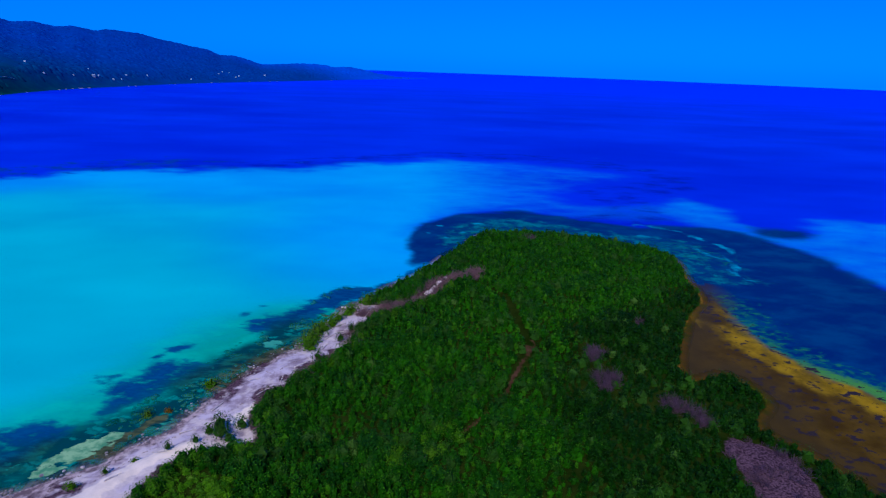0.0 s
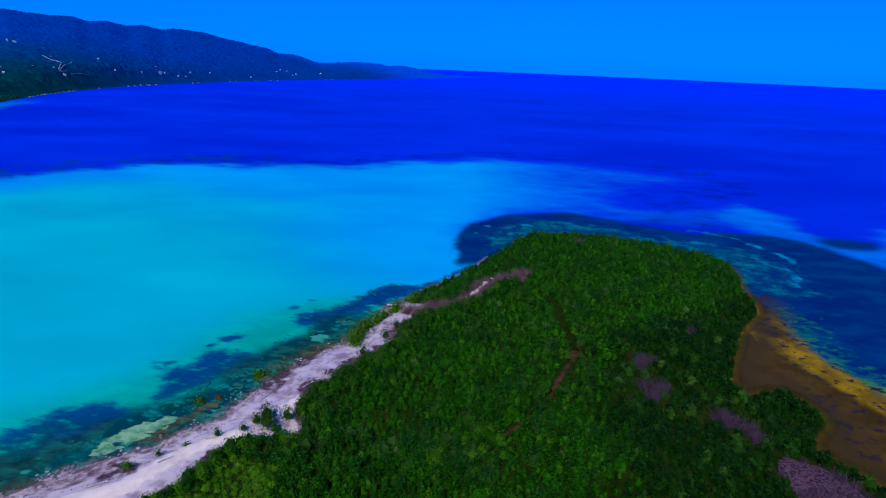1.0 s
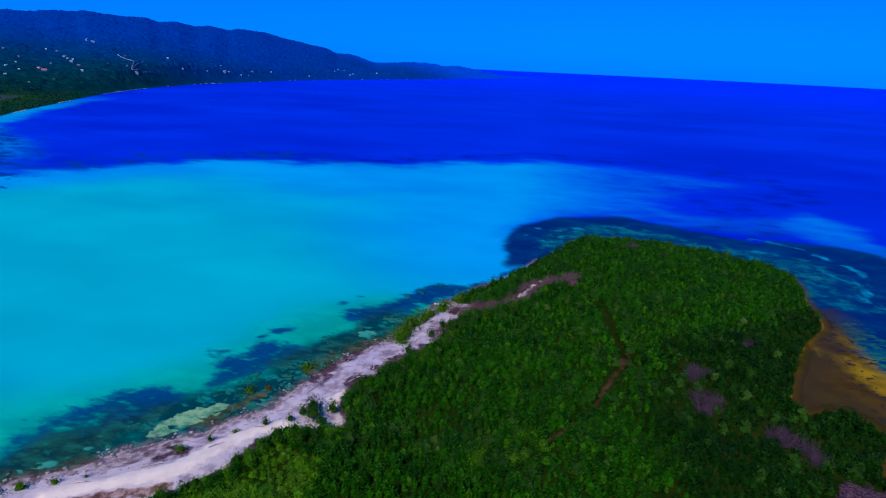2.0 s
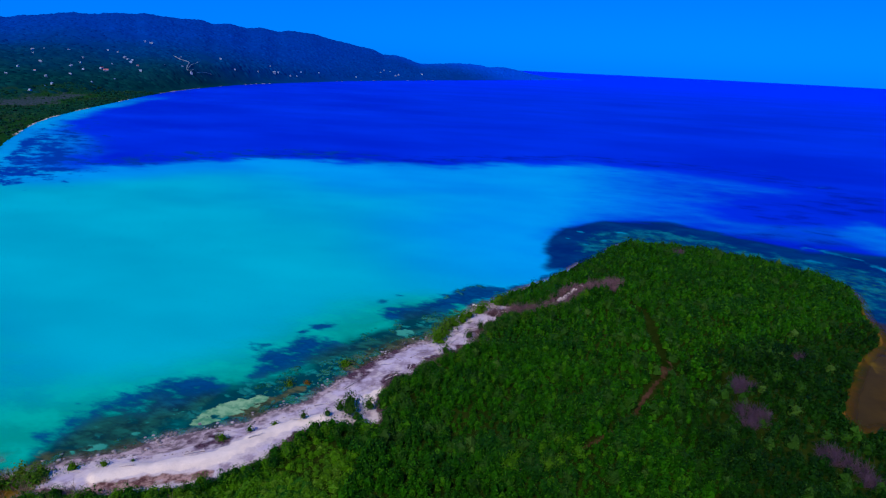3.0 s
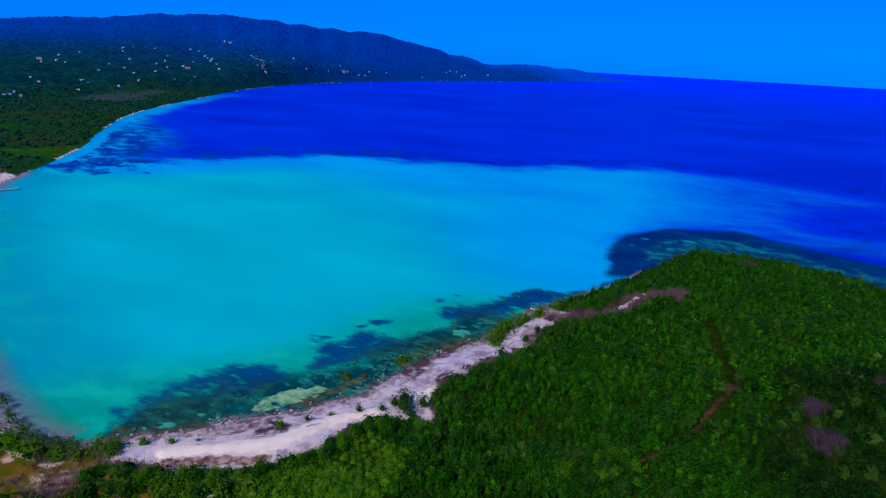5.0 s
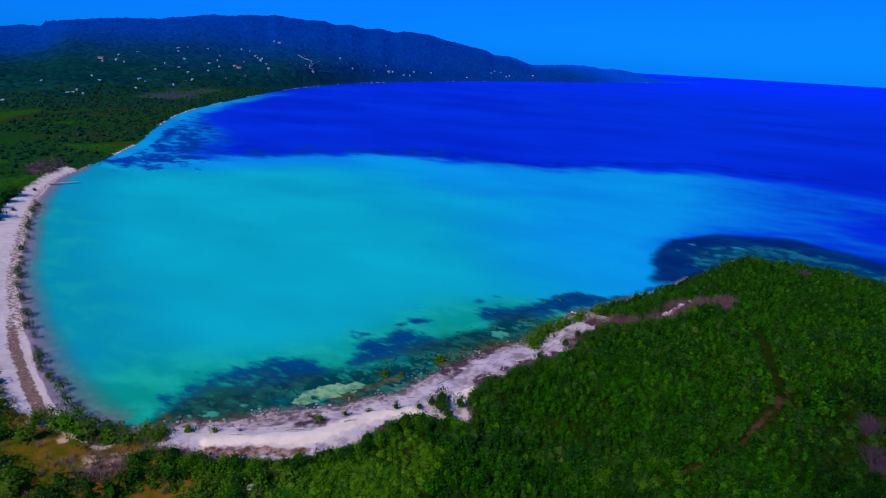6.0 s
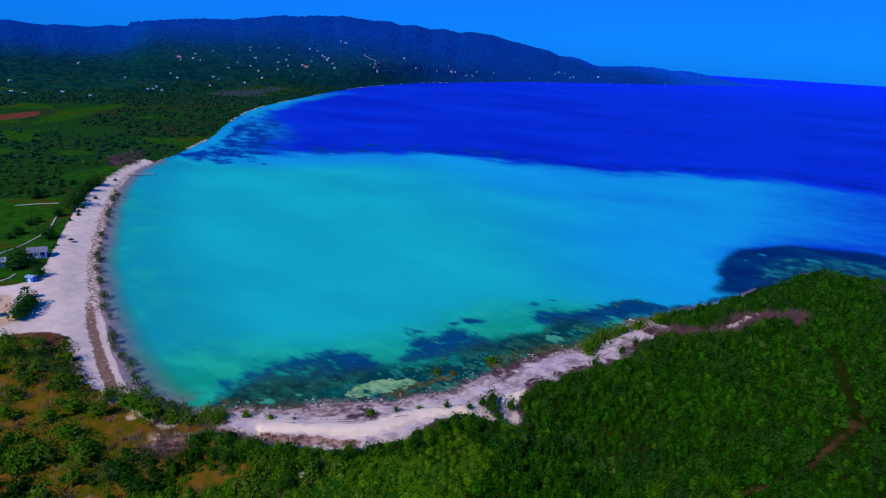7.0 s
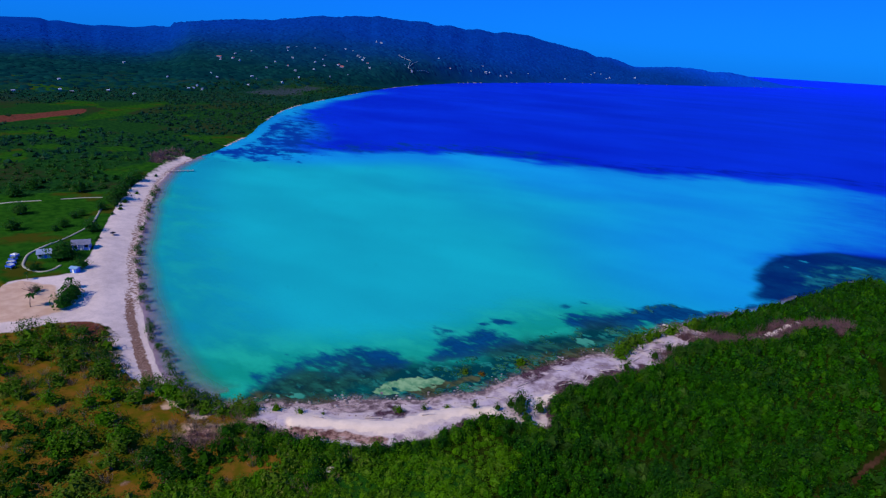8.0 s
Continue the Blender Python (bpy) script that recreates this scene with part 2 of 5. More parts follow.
def ground_z(x, y):
    px, py = np.atleast_1d(np.array(x, float)), np.atleast_1d(np.array(y, float))
    z = land_height(px, py, signed(LAND, px, py))
    return float(z[0]) if np.ndim(x) == 0 else z


# ---- materials ----
def mat(name):
    m = bpy.data.materials.new(name)
    m.use_nodes = True
    return m, m.node_tree.nodes, m.node_tree.links, m.node_tree.nodes["Principled BSDF"]


def set_in(node, **values):
    for key, value in values.items():
        node.inputs[key.replace("_", " ")].default_value = value


def noise_node(n, l, scale, detail=4, vector=None, rough=0.55):
    t = n.new("ShaderNodeTexNoise")
    set_in(t, Scale=scale, Detail=detail, Roughness=rough)
    if vector:
        l.new(vector, t.inputs["Vector"])
    return t


def mix_node(n, l, factor, a, b, kind="MIX"):
    m = n.new("ShaderNodeMix")
    m.data_type, m.blend_type = "RGBA", kind
    for slot, v in ((0, factor), (6, a), (7, b)):
        if isinstance(v, (int, float)):
            m.inputs[slot].default_value = v
        elif isinstance(v, tuple):
            m.inputs[slot].default_value = (*v, 1)
        else:
            l.new(v, m.inputs[slot])
    return m.outputs[2]


def math_node(n, l, op, a, b=0.0, clamp=False):
    m = n.new("ShaderNodeMath")
    m.operation, m.use_clamp = op, clamp
    for slot, v in ((0, a), (1, b)):
        if isinstance(v, (int, float)):
            m.inputs[slot].default_value = v
        else:
            l.new(v, m.inputs[slot])
    return m.outputs[0]


def step_node(n, l, value, low, high):
    m = n.new("ShaderNodeMapRange")
    m.interpolation_type = "SMOOTHSTEP"
    m.inputs[1].default_value, m.inputs[2].default_value = low, high
    l.new(value, m.inputs[0])
    return m.outputs[0]


def attr_node(n, name):
    a = n.new("ShaderNodeAttribute")
    a.attribute_name = name
    return a.outputs["Fac"]


def bump_node(n, l, height, strength, distance, bsdf):
    b = n.new("ShaderNodeBump")
    b.inputs["Strength"].default_value, b.inputs["Distance"].default_value = strength, distance
    l.new(height, b.inputs["Height"])
    l.new(b.outputs[0], bsdf.inputs["Normal"])


def plain(name, dark, light, scale=6.0, rough=0.8, bump=0.2, per="object"):
    """A surface with grain and stains between two colours, a little different from piece to piece."""
    m, n, l, b = mat(name)
    co = n.new("ShaderNodeTexCoord").outputs["Object"]
    fine, wide = noise_node(n, l, scale, 6, co), noise_node(n, l, scale / 7, 3, co)
    f = math_node(n, l, "ADD", math_node(n, l, "MULTIPLY", fine.outputs[0], 0.5), math_node(n, l, "MULTIPLY", wide.outputs[0], 0.5))
    col = mix_node(n, l, step_node(n, l, f, 0.35, 0.65), dark, light)
    info = n.new("ShaderNodeNewGeometry").outputs["Random Per Island"] if per == "island" else n.new("ShaderNodeObjectInfo").outputs["Random"]
    hsv = n.new("ShaderNodeHueSaturation")
    l.new(col, hsv.inputs["Color"])
    l.new(math_node(n, l, "ADD", math_node(n, l, "MULTIPLY", info, 0.5), 0.75), hsv.inputs["Value"])
    l.new(hsv.outputs[0], b.inputs["Base Color"])
    set_in(b, Roughness=rough)
    if bump:
        bump_node(n, l, fine.outputs[0], bump, 0.05, b)
    return m


def leaf_material(name, dark, light, odd, wide=25.0, tip=None, passing=0.32):
    """Leaves: several greens by leaf and by stand, some pale tips, a little light passing through."""
    m, n, l, b = mat(name)
    geo = n.new("ShaderNodeNewGeometry")
    lot = geo.outputs["Random Per Island"]
    stand = noise_node(n, l, 1 / wide, 4, geo.outputs["Position"], 0.6)
    tuft = noise_node(n, l, 0.5, 3, geo.outputs["Position"])
    f = math_node(n, l, "ADD", math_node(n, l, "MULTIPLY", lot, 0.4), math_node(n, l, "MULTIPLY", tuft.outputs[0], 0.4))
    f = math_node(n, l, "ADD", f, math_node(n, l, "MULTIPLY", attr_node(n, "lot"), 0.45))
    col = mix_node(n, l, step_node(n, l, f, 0.25, 1.05), dark, light)
    col = mix_node(n, l, math_node(n, l, "MULTIPLY", step_node(n, l, stand.outputs[0], 0.48, 0.7), 0.8), col, odd)
    col = mix_node(n, l, step_node(n, l, lot, 0.86, 0.9), col, tip or odd)
    l.new(col, b.inputs["Base Color"])
    set_in(b, Roughness=0.55)
    b.inputs["Specular IOR Level"].default_value = 0.05
    trans = n.new("ShaderNodeBsdfTranslucent")
    l.new(col, trans.inputs[0])
    mixs = n.new("ShaderNodeMixShader")
    mixs.inputs[0].default_value = passing
    l.new(b.outputs[0], mixs.inputs[1])
    l.new(trans.outputs[0], mixs.inputs[2])
    l.new(mixs.outputs[0], n["Material Output"].inputs[0])
    return m


LEAF_MANGROVE = leaf_material("mangrove_leaves", (0.003, 0.029, 0.0), (0.022, 0.130, 0.0), (0.007, 0.046, 0.004), 16, (0.038, 0.14, 0.002))
# the mangrove leaves again, darkened in colour to stand in for lens vignette
LEAF_EAST = leaf_material("dimmed_mangrove_leaves", (0.002, 0.014, 0.0), (0.010, 0.057, 0.001), (0.003, 0.024, 0.003), 16, (0.016, 0.06, 0.004))
LEAF_GREY = leaf_material("grey_green_leaves", (0.009, 0.040, 0.002), (0.032, 0.104, 0.006), (0.024, 0.062, 0.007), 16, (0.05, 0.115, 0.012))
LEAF_LOW = leaf_material("low_thicket_leaves", (0.026, 0.105, 0.001), (0.092, 0.250, 0.002), (0.062, 0.150, 0.004), 10, (0.11, 0.22, 0.012), 0.42)
LEAF_SCRUB = leaf_material("scrub_leaves", (0.024, 0.080, 0.001), (0.080, 0.180, 0.005), (0.085, 0.115, 0.010), 12, (0.13, 0.16, 0.02), 0.3)
LEAF_RICH = leaf_material("rich_scrub_leaves", (0.004, 0.028, 0.0), (0.020, 0.088, 0.0), (0.014, 0.05, 0.002), 12, (0.03, 0.09, 0.004), 0.3)
LEAF_SHORE = leaf_material("shore_leaves", (0.02, 0.075, 0.001), (0.085, 0.20, 0.003), (0.06, 0.12, 0.01), 12)
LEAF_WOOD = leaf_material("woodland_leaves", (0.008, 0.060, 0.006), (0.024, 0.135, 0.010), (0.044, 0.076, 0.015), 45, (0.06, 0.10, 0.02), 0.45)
# woodland leaves with bluish distance haze put into the colour
LEAF_HAZED = leaf_material("hazed_woodland_leaves", (0.002, 0.040, 0.017), (0.010, 0.084, 0.026), (0.018, 0.052, 0.022), 60, (0.02, 0.065, 0.022), 0.4)


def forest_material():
    """Distant forest: many dull greens from crown to crown, blue distance haze mixed in on high far slopes."""
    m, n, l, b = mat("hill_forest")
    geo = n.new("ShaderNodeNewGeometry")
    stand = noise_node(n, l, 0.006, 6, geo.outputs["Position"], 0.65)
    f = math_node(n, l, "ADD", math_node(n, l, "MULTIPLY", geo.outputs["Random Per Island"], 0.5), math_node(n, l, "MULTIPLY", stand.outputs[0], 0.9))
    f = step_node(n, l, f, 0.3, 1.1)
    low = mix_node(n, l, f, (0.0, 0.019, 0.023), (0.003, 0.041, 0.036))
    # leaf colours with the blue of the air mixed in
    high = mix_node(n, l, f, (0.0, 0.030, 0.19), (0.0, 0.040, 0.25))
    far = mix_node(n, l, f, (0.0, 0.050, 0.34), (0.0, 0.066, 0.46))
    l.new(mix_node(n, l, attr_node(n, "far_haze"), mix_node(n, l, attr_node(n, "hill_haze"), low, high), far), b.inputs["Base Color"])
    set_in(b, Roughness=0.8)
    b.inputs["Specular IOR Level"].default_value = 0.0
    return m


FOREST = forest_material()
BARK = plain("bark", (0.10, 0.07, 0.05), (0.24, 0.18, 0.14), 8)
TWIG = plain("grey_twigs", (0.052, 0.023, 0.032), (0.168, 0.082, 0.088), 5, per="island")
TWIG_DARK = plain("dark_dead_twigs", (0.022, 0.009, 0.020), (0.072, 0.030, 0.056), 5, per="island")
TWIG_PALE = plain("pale_twigs", (0.10, 0.070, 0.03), (0.23, 0.155, 0.085), 5, per="island")
DRIFT = plain("driftwood", (0.36, 0.28, 0.24), (0.62, 0.52, 0.46), 4)
WALL = plain("limewash", (0.62, 0.62, 0.62), (0.82, 0.82, 0.80), 3)
ROOF_GREY = plain("zinc_roof", (0.20, 0.22, 0.27), (0.36, 0.38, 0.44), 2, 0.45)
ROOF_DARK = plain("dull_grey_roof", (0.06, 0.065, 0.10), (0.13, 0.14, 0.20), 2, 0.7)
ROOF_RED = plain("rusty_roof", (0.26, 0.07, 0.05), (0.42, 0.14, 0.10), 2, 0.6)
BLUE_PAINT = plain("blue_paint", (0.02, 0.10, 0.55), (0.05, 0.20, 0.75), 2, 0.5)
DARK = plain("dark_opening", (0.015, 0.015, 0.02), (0.04, 0.04, 0.05), 3, 0.4, 0)
CONCRETE = plain("pale_concrete", (0.22, 0.21, 0.15), (0.36, 0.34, 0.25), 1.5)
PLANK = plain("weathered_planks", (0.20, 0.15, 0.12), (0.38, 0.30, 0.25), 3)
ROCK = plain("coral_rock", (0.10, 0.075, 0.07), (0.30, 0.24, 0.225), 1.2, per="island")
WRACK = plain("dry_seaweed", (0.10, 0.058, 0.045), (0.22, 0.14, 0.11), 3, per="island")


def sunken(name, dark, light, seen):
    """Stones seen through a little water: part of their light is lost to it."""
    m = plain(name, dark, light, 0.5, 0.9, per="island")
    n, l = m.node_tree.nodes, m.node_tree.links
    clear, mixs = n.new("ShaderNodeBsdfTransparent"), n.new("ShaderNodeMixShader")
    mixs.inputs[0].default_value = seen
    n["Principled BSDF"].inputs["Specular IOR Level"].default_value = 0.0
    l.new(clear.outputs[0], mixs.inputs[1])
    l.new(n["Principled BSDF"].outputs[0], mixs.inputs[2])
    l.new(mixs.outputs[0], n["Material Output"].inputs[0])
    return m


COBBLE = sunken("algae_covered_cobbles", (0.0, 0.085, 0.070), (0.045, 0.24, 0.14), 0.42)


def ground_material():
    m, n, l, b = mat("ground")
    pos = n.new("ShaderNodeNewGeometry").outputs["Position"]
    a, c, fine = noise_node(n, l, 0.05, 6, pos), noise_node(n, l, 0.35, 6, pos), noise_node(n, l, 2.2, 5, pos)
    blend = math_node(n, l, "ADD", math_node(n, l, "MULTIPLY", a.outputs[0], 0.5), math_node(n, l, "MULTIPLY", c.outputs[0], 0.5))
    mud = mix_node(n, l, step_node(n, l, blend, 0.35, 0.65), (0.006, 0.014, 0.001), (0.018, 0.028, 0.003))
    plainland = mix_node(n, l, step_node(n, l, c.outputs[0], 0.35, 0.65), (0.004, 0.030, 0.007), (0.011, 0.054, 0.009))
    plots = noise_node(n, l, 0.014, 3, pos)
    plainland = mix_node(n, l, step_node(n, l, plots.outputs[0], 0.54, 0.60), plainland, mix_node(n, l, step_node(n, l, c.outputs[0], 0.4, 0.6), (0.024, 0.028, 0.010), (0.010, 0.036, 0.009)))
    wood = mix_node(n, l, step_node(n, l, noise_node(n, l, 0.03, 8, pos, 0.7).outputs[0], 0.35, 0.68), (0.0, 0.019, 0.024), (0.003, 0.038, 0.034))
    # the far slopes' ground colour is blued for distance haze
    hill_haze = mix_node(n, l, step_node(n, l, noise_node(n, l, 0.02, 8, pos, 0.7).outputs[0], 0.35, 0.68), (0.0, 0.030, 0.19), (0.0, 0.040, 0.25))
    wood = mix_node(n, l, attr_node(n, "hill_haze"), wood, hill_haze)
    wood = mix_node(n, l, attr_node(n, "far_haze"), wood, (0.0, 0.058, 0.40))
    lawn = mix_node(n, l, step_node(n, l, c.outputs[0], 0.3, 0.7), (0.007, 0.046, 0.004), (0.018, 0.082, 0.006))
    lawn = mix_node(n, l, step_node(n, l, a.outputs[0], 0.54, 0.66), lawn, (0.042, 0.046, 0.005))
    soil = mix_node(n, l, step_node(n, l, blend, 0.38, 0.6), (0.050, 0.066, 0.002), (0.172, 0.074, 0.011))
    sand = mix_node(n, l, step_node(n, l, blend, 0.35, 0.65), (0.50, 0.40, 0.355), (0.64, 0.515, 0.45))
    grain = mix_node(n, l, step_node(n, l, fine.outputs[0], 0.3, 0.7), (0.87, 0.87, 0.89), (1.0, 1.0, 1.0))
    sand = mix_node(n, l, 1.0, sand, grain, "MULTIPLY")
    wrack = mix_node(n, l, step_node(n, l, fine.outputs[0], 0.3, 0.7), (0.12, 0.064, 0.045), (0.26, 0.16, 0.12))
    dead = mix_node(n, l, step_node(n, l, fine.outputs[0], 0.35, 0.65), (0.020, 0.010, 0.015), (0.110, 0.058, 0.072))
    marsh = mix_node(n, l, step_node(n, l, c.outputs[0], 0.35, 0.65), (0.018, 0.036, 0.045), (0.045, 0.050, 0.070))
    tan = mix_node(n, l, step_node(n, l, c.outputs[0], 0.3, 0.7), (0.44, 0.28, 0.19), (0.54, 0.37, 0.26))
    earth = mix_node(n, l, step_node(n, l, c.outputs[0], 0.3, 0.7), (0.030, 0.016, 0.006), (0.075, 0.036, 0.018))
    bank = mix_node(n, l, step_node(n, l, noise_node(n, l, 0.5, 8, pos, 0.7).outputs[0], 0.40, 0.62), (0.085, 0.036, 0.030), (0.36, 0.215, 0.165))
    damp = mix_node(n, l, step_node(n, l, c.outputs[0], 0.3, 0.7), (0.150, 0.105, 0.150), (0.25, 0.180, 0.215))
    ledge = mix_node(n, l, step_node(n, l, noise_node(n, l, 0.4, 9, pos, 0.72).outputs[0], 0.42, 0.6), (0.115, 0.078, 0.078), (0.40, 0.295, 0.27))
    bleached = mix_node(n, l, step_node(n, l, c.outputs[0], 0.3, 0.7), (0.60, 0.475, 0.37), (0.72, 0.575, 0.44))
    worn = noise_node(n, l, 0.22, 10, pos, 0.72)
    flat = mix_node(n, l, step_node(n, l, worn.outputs[0], 0.38, 0.60), (0.235, 0.168, 0.182), (0.46, 0.375, 0.395))
    field = mix_node(n, l, step_node(n, l, c.outputs[0], 0.3, 0.7), (0.085, 0.024, 0.017), (0.135, 0.043, 0.027))
    grit = noise_node(n, l, 0.9, 6, pos, 0.65)
    col = mud
    for name, colour, crisp in (("plain", plainland, 0), ("wood", wood, 0), ("lawn", lawn, 0.25), ("soil", soil, 0.3), ("field", field, 0.1),
                                ("marsh", marsh, 0.7), ("earth", earth, 0.4), ("sand", sand, 0.35), ("tan", tan, 0.4), ("flat", flat, 0.7), ("damp", damp, 0.5), ("bleached", bleached, 0.6), ("ledge", ledge, 0.5), ("dead", dead, 0.6), ("wrack", wrack, 0.8), ("bank", bank, 0.6)):
        w = math_node(n, l, "ADD", attr_node(n, name), math_node(n, l, "MULTIPLY", math_node(n, l, "SUBTRACT", (grit if name == "wrack" else c).outputs[0], 0.5), crisp * 2))
        gate = math_node(n, l, "MULTIPLY", step_node(n, l, w, 0.35, 0.65), step_node(n, l, attr_node(n, name), 0.0, 0.1))
        col = mix_node(n, l, gate, col, colour)
    l.new(col, b.inputs["Base Color"])
    set_in(b, Roughness=0.95)
    b.inputs["Specular IOR Level"].default_value = 0.0
    bump_node(n, l, fine.outputs[0], 0.5, 0.15, b)
    return m


def water_material():
    m, n, l, b = mat("sea_water")
    pos = n.new("ShaderNodeNewGeometry").outputs["Position"]

    def turned(angle, along, across):
        t = n.new("ShaderNodeMapping")
        t.inputs["Rotation"].default_value = (0, 0, radians(-angle))
        t.inputs["Scale"].default_value = (along, across, 1.0)
        l.new(pos, t.inputs["Vector"])
        return t.outputs[0]

    drift, frond = turned(25, 0.7, 1.2), turned(72, 0.5, 1.15)
    wide = noise_node(n, l, 0.006, 5, drift, 0.6)
    soft = noise_node(n, l, 0.012, 3, drift)
    mid = noise_node(n, l, 0.07, 6, drift, 0.62)
    fine = noise_node(n, l, 0.30, 6, frond, 0.62)
    blots = noise_node(n, l, 0.085, 8, turned(-55, 0.6, 1.0), 0.7)
    clumps = noise_node(n, l, 0.13, 6, pos, 0.62)
    dabs = noise_node(n, l, 0.42, 4, turned(-60, 0.6, 1.0), 0.6)
    cell = n.new("ShaderNodeTexVoronoi")
    cell.feature = "SMOOTH_F1"
    set_in(cell, Scale=0.42, Smoothness=0.35)
    wob = n.new("ShaderNodeVectorMath")
    wob.operation = "MULTIPLY_ADD"
    l.new(noise_node(n, l, 0.4, 4, pos).outputs["Color"], wob.inputs[0])
    wob.inputs[1].default_value = (5.0, 5.0, 0.0)
    l.new(turned(40, 0.55, 1.0), wob.inputs[2])
    l.new(wob.outputs[0], cell.inputs["Vector"])
    streaks = math_node(n, l, "ADD", math_node(n, l, "MULTIPLY", wide.outputs[0], 0.78), math_node(n, l, "MULTIPLY", noise_node(n, l, 0.016, 5, turned(8, 0.5, 1.2), 0.6).outputs[0], 0.22))
    deep = mix_node(n, l, step_node(n, l, streaks, 0.32, 0.72), (0.0, 0.011, 0.38), (0.0, 0.030, 0.53))
    # horizon haze painted as a brighter blue into the far sea
    deep = mix_node(n, l, attr_node(n, "sea_haze"), deep, (0.0, 0.016, 0.75))
    blue = mix_node(n, l, step_node(n, l, soft.outputs[0], 0.3, 0.7), (0.0, 0.225, 0.51), (0.0, 0.315, 0.55))
    turq = mix_node(n, l, step_node(n, l, soft.outputs[0], 0.3, 0.72), (0.0, 0.33, 0.345), (0.0, 0.415, 0.41))
    green = mix_node(n, l, step_node(n, l, mid.outputs[0], 0.4, 0.62), (0.0, 0.27, 0.17), (0.005, 0.37, 0.23))
    weed = mix_node(n, l, step_node(n, l, fine.outputs[0], 0.35, 0.65), (0.0, 0.022, 0.095), (0.0, 0.062, 0.145))
    inshore = mix_node(n, l, step_node(n, l, fine.outputs[0], 0.38, 0.66), (0.006, 0.027, 0.022), (0.010, 0.098, 0.062))
    weed = mix_node(n, l, attr_node(n, "inshore"), weed, inshore)
    reef = mix_node(n, l, step_node(n, l, mid.outputs[0], 0.40, 0.66), (0.0, 0.016, 0.090), (0.0, 0.036, 0.115))
    mat_weed = mix_node(n, l, step_node(n, l, clumps.outputs[0], 0.42, 0.62), (0.0, 0.034, 0.080), (0.005, 0.125, 0.145))
    stones = mix_node(n, l, step_node(n, l, cell.outputs[0], 0.14, 0.46), (0.010, 0.17, 0.125), (0.0, 0.042, 0.044))
    rust = mix_node(n, l, step_node(n, l, fine.outputs[0], 0.4, 0.6), (0.022, 0.036, 0.016), (0.075, 0.085, 0.035))
    pale = mix_node(n, l, step_node(n, l, noise_node(n, l, 0.35, 7, pos, 0.7).outputs[0], 0.38, 0.62), (0.060, 0.20, 0.090), (0.21, 0.37, 0.17))
    ochre = mix_node(n, l, step_node(n, l, clumps.outputs[0], 0.35, 0.65), (0.038, 0.019, 0.0), (0.078, 0.042, 0.002))
    gold = mix_node(n, l, step_node(n, l, clumps.outputs[0], 0.35, 0.65), (0.13, 0.076, 0.0), (0.27, 0.158, 0.0))
    jade = mix_node(n, l, step_node(n, l, fine.outputs[0], 0.35, 0.65), (0.0, 0.05, 0.088), (0.022, 0.15, 0.055))

    def edge(name, amount, low=0.4, high=0.6, tex=mid):
        a = attr_node(n, name)
        w = math_node(n, l, "ADD", a, math_node(n, l, "MULTIPLY", math_node(n, l, "SUBTRACT", tex.outputs[0], 0.5), amount))
        return math_node(n, l, "MULTIPLY", step_node(n, l, w, low, high), step_node(n, l, a, 0.0, 0.12))

    col = mix_node(n, l, edge("shelf", 0.40, 0.1, 0.75), deep, blue)
    col = mix_node(n, l, edge("verge", 1.0, 0.35, 0.7), col, (0.0, 0.003, 0.19))
    col = mix_node(n, l, edge("wisp", 2.6, 0.70, 1.0), col, (0.0, 0.09, 0.46))
    col = mix_node(n, l, edge("shallow", 0.25, 0.0, 1.0, soft), col, turq)
    col = mix_node(n, l, attr_node(n, "margin"), col, (0.0, 0.20, 0.30))
    col = mix_node(n, l, edge("green", 0.5, 0.2, 0.8), col, green)
    col = mix_node(n, l, edge("reef", 0.9, 0.25, 0.75), col, reef)
    col = mix_node(n, l, edge("matted", 1.8, 0.3, 0.95, clumps), col, mat_weed)
    col = mix_node(n, l, edge("holes", 1.6, 0.38, 1.0, clumps), col, (0.004, 0.22, 0.30))
    col = mix_node(n, l, edge("jade", 1.5, 0.35, 0.75, dabs), col, jade)
    col = mix_node(n, l, edge("ochre", 0.8, 0.2, 0.8, clumps), col, ochre)
    # murky shallows, with the mangroves' deep shadow painted into the same colour
    col = mix_node(n, l, attr_node(n, "murk_shade"), col, (0.034, 0.022, 0.006))
    col = mix_node(n, l, edge("gold", 0.7, 0.25, 0.95, clumps), col, gold)
    col = mix_node(n, l, edge("lime", 0.8, 0.3, 0.9, dabs), col, (0.055, 0.20, 0.030))
    col = mix_node(n, l, edge("blot", 2.6, 0.50, 0.60, dabs), col, (0.020, 0.014, 0.018))
    col = mix_node(n, l, edge("rock", 1.1, 0.2, 0.85), col, stones)
    col = mix_node(n, l, edge("rust", 0.9, 0.4, 0.6, fine), col, rust)
    col = mix_node(n, l, edge("mottle", 3.2, 0.40, 0.80, blots), col, (0.0, 0.035, 0.23))
    col = mix_node(n, l, edge("weed", 2.2, 0.25, 1.0, fine), col, weed)
    col = mix_node(n, l, edge("algae", 2.0, 0.40, 0.60, fine), col, mix_node(n, l, step_node(n, l, mid.outputs[0], 0.35, 0.65), (0.004, 0.155, 0.105), (0.045, 0.27, 0.165)))
    col = mix_node(n, l, edge("pale", 2.0, 0.42, 0.54, fine), col, pale)
    l.new(col, b.inputs["Base Color"])
    set_in(b, Roughness=0.5, IOR=1.33)
    b.inputs["Specular IOR Level"].default_value = 0.03
    bump_node(n, l, noise_node(n, l, 0.8, 4, pos).outputs[0], 0.2, 0.15, b)
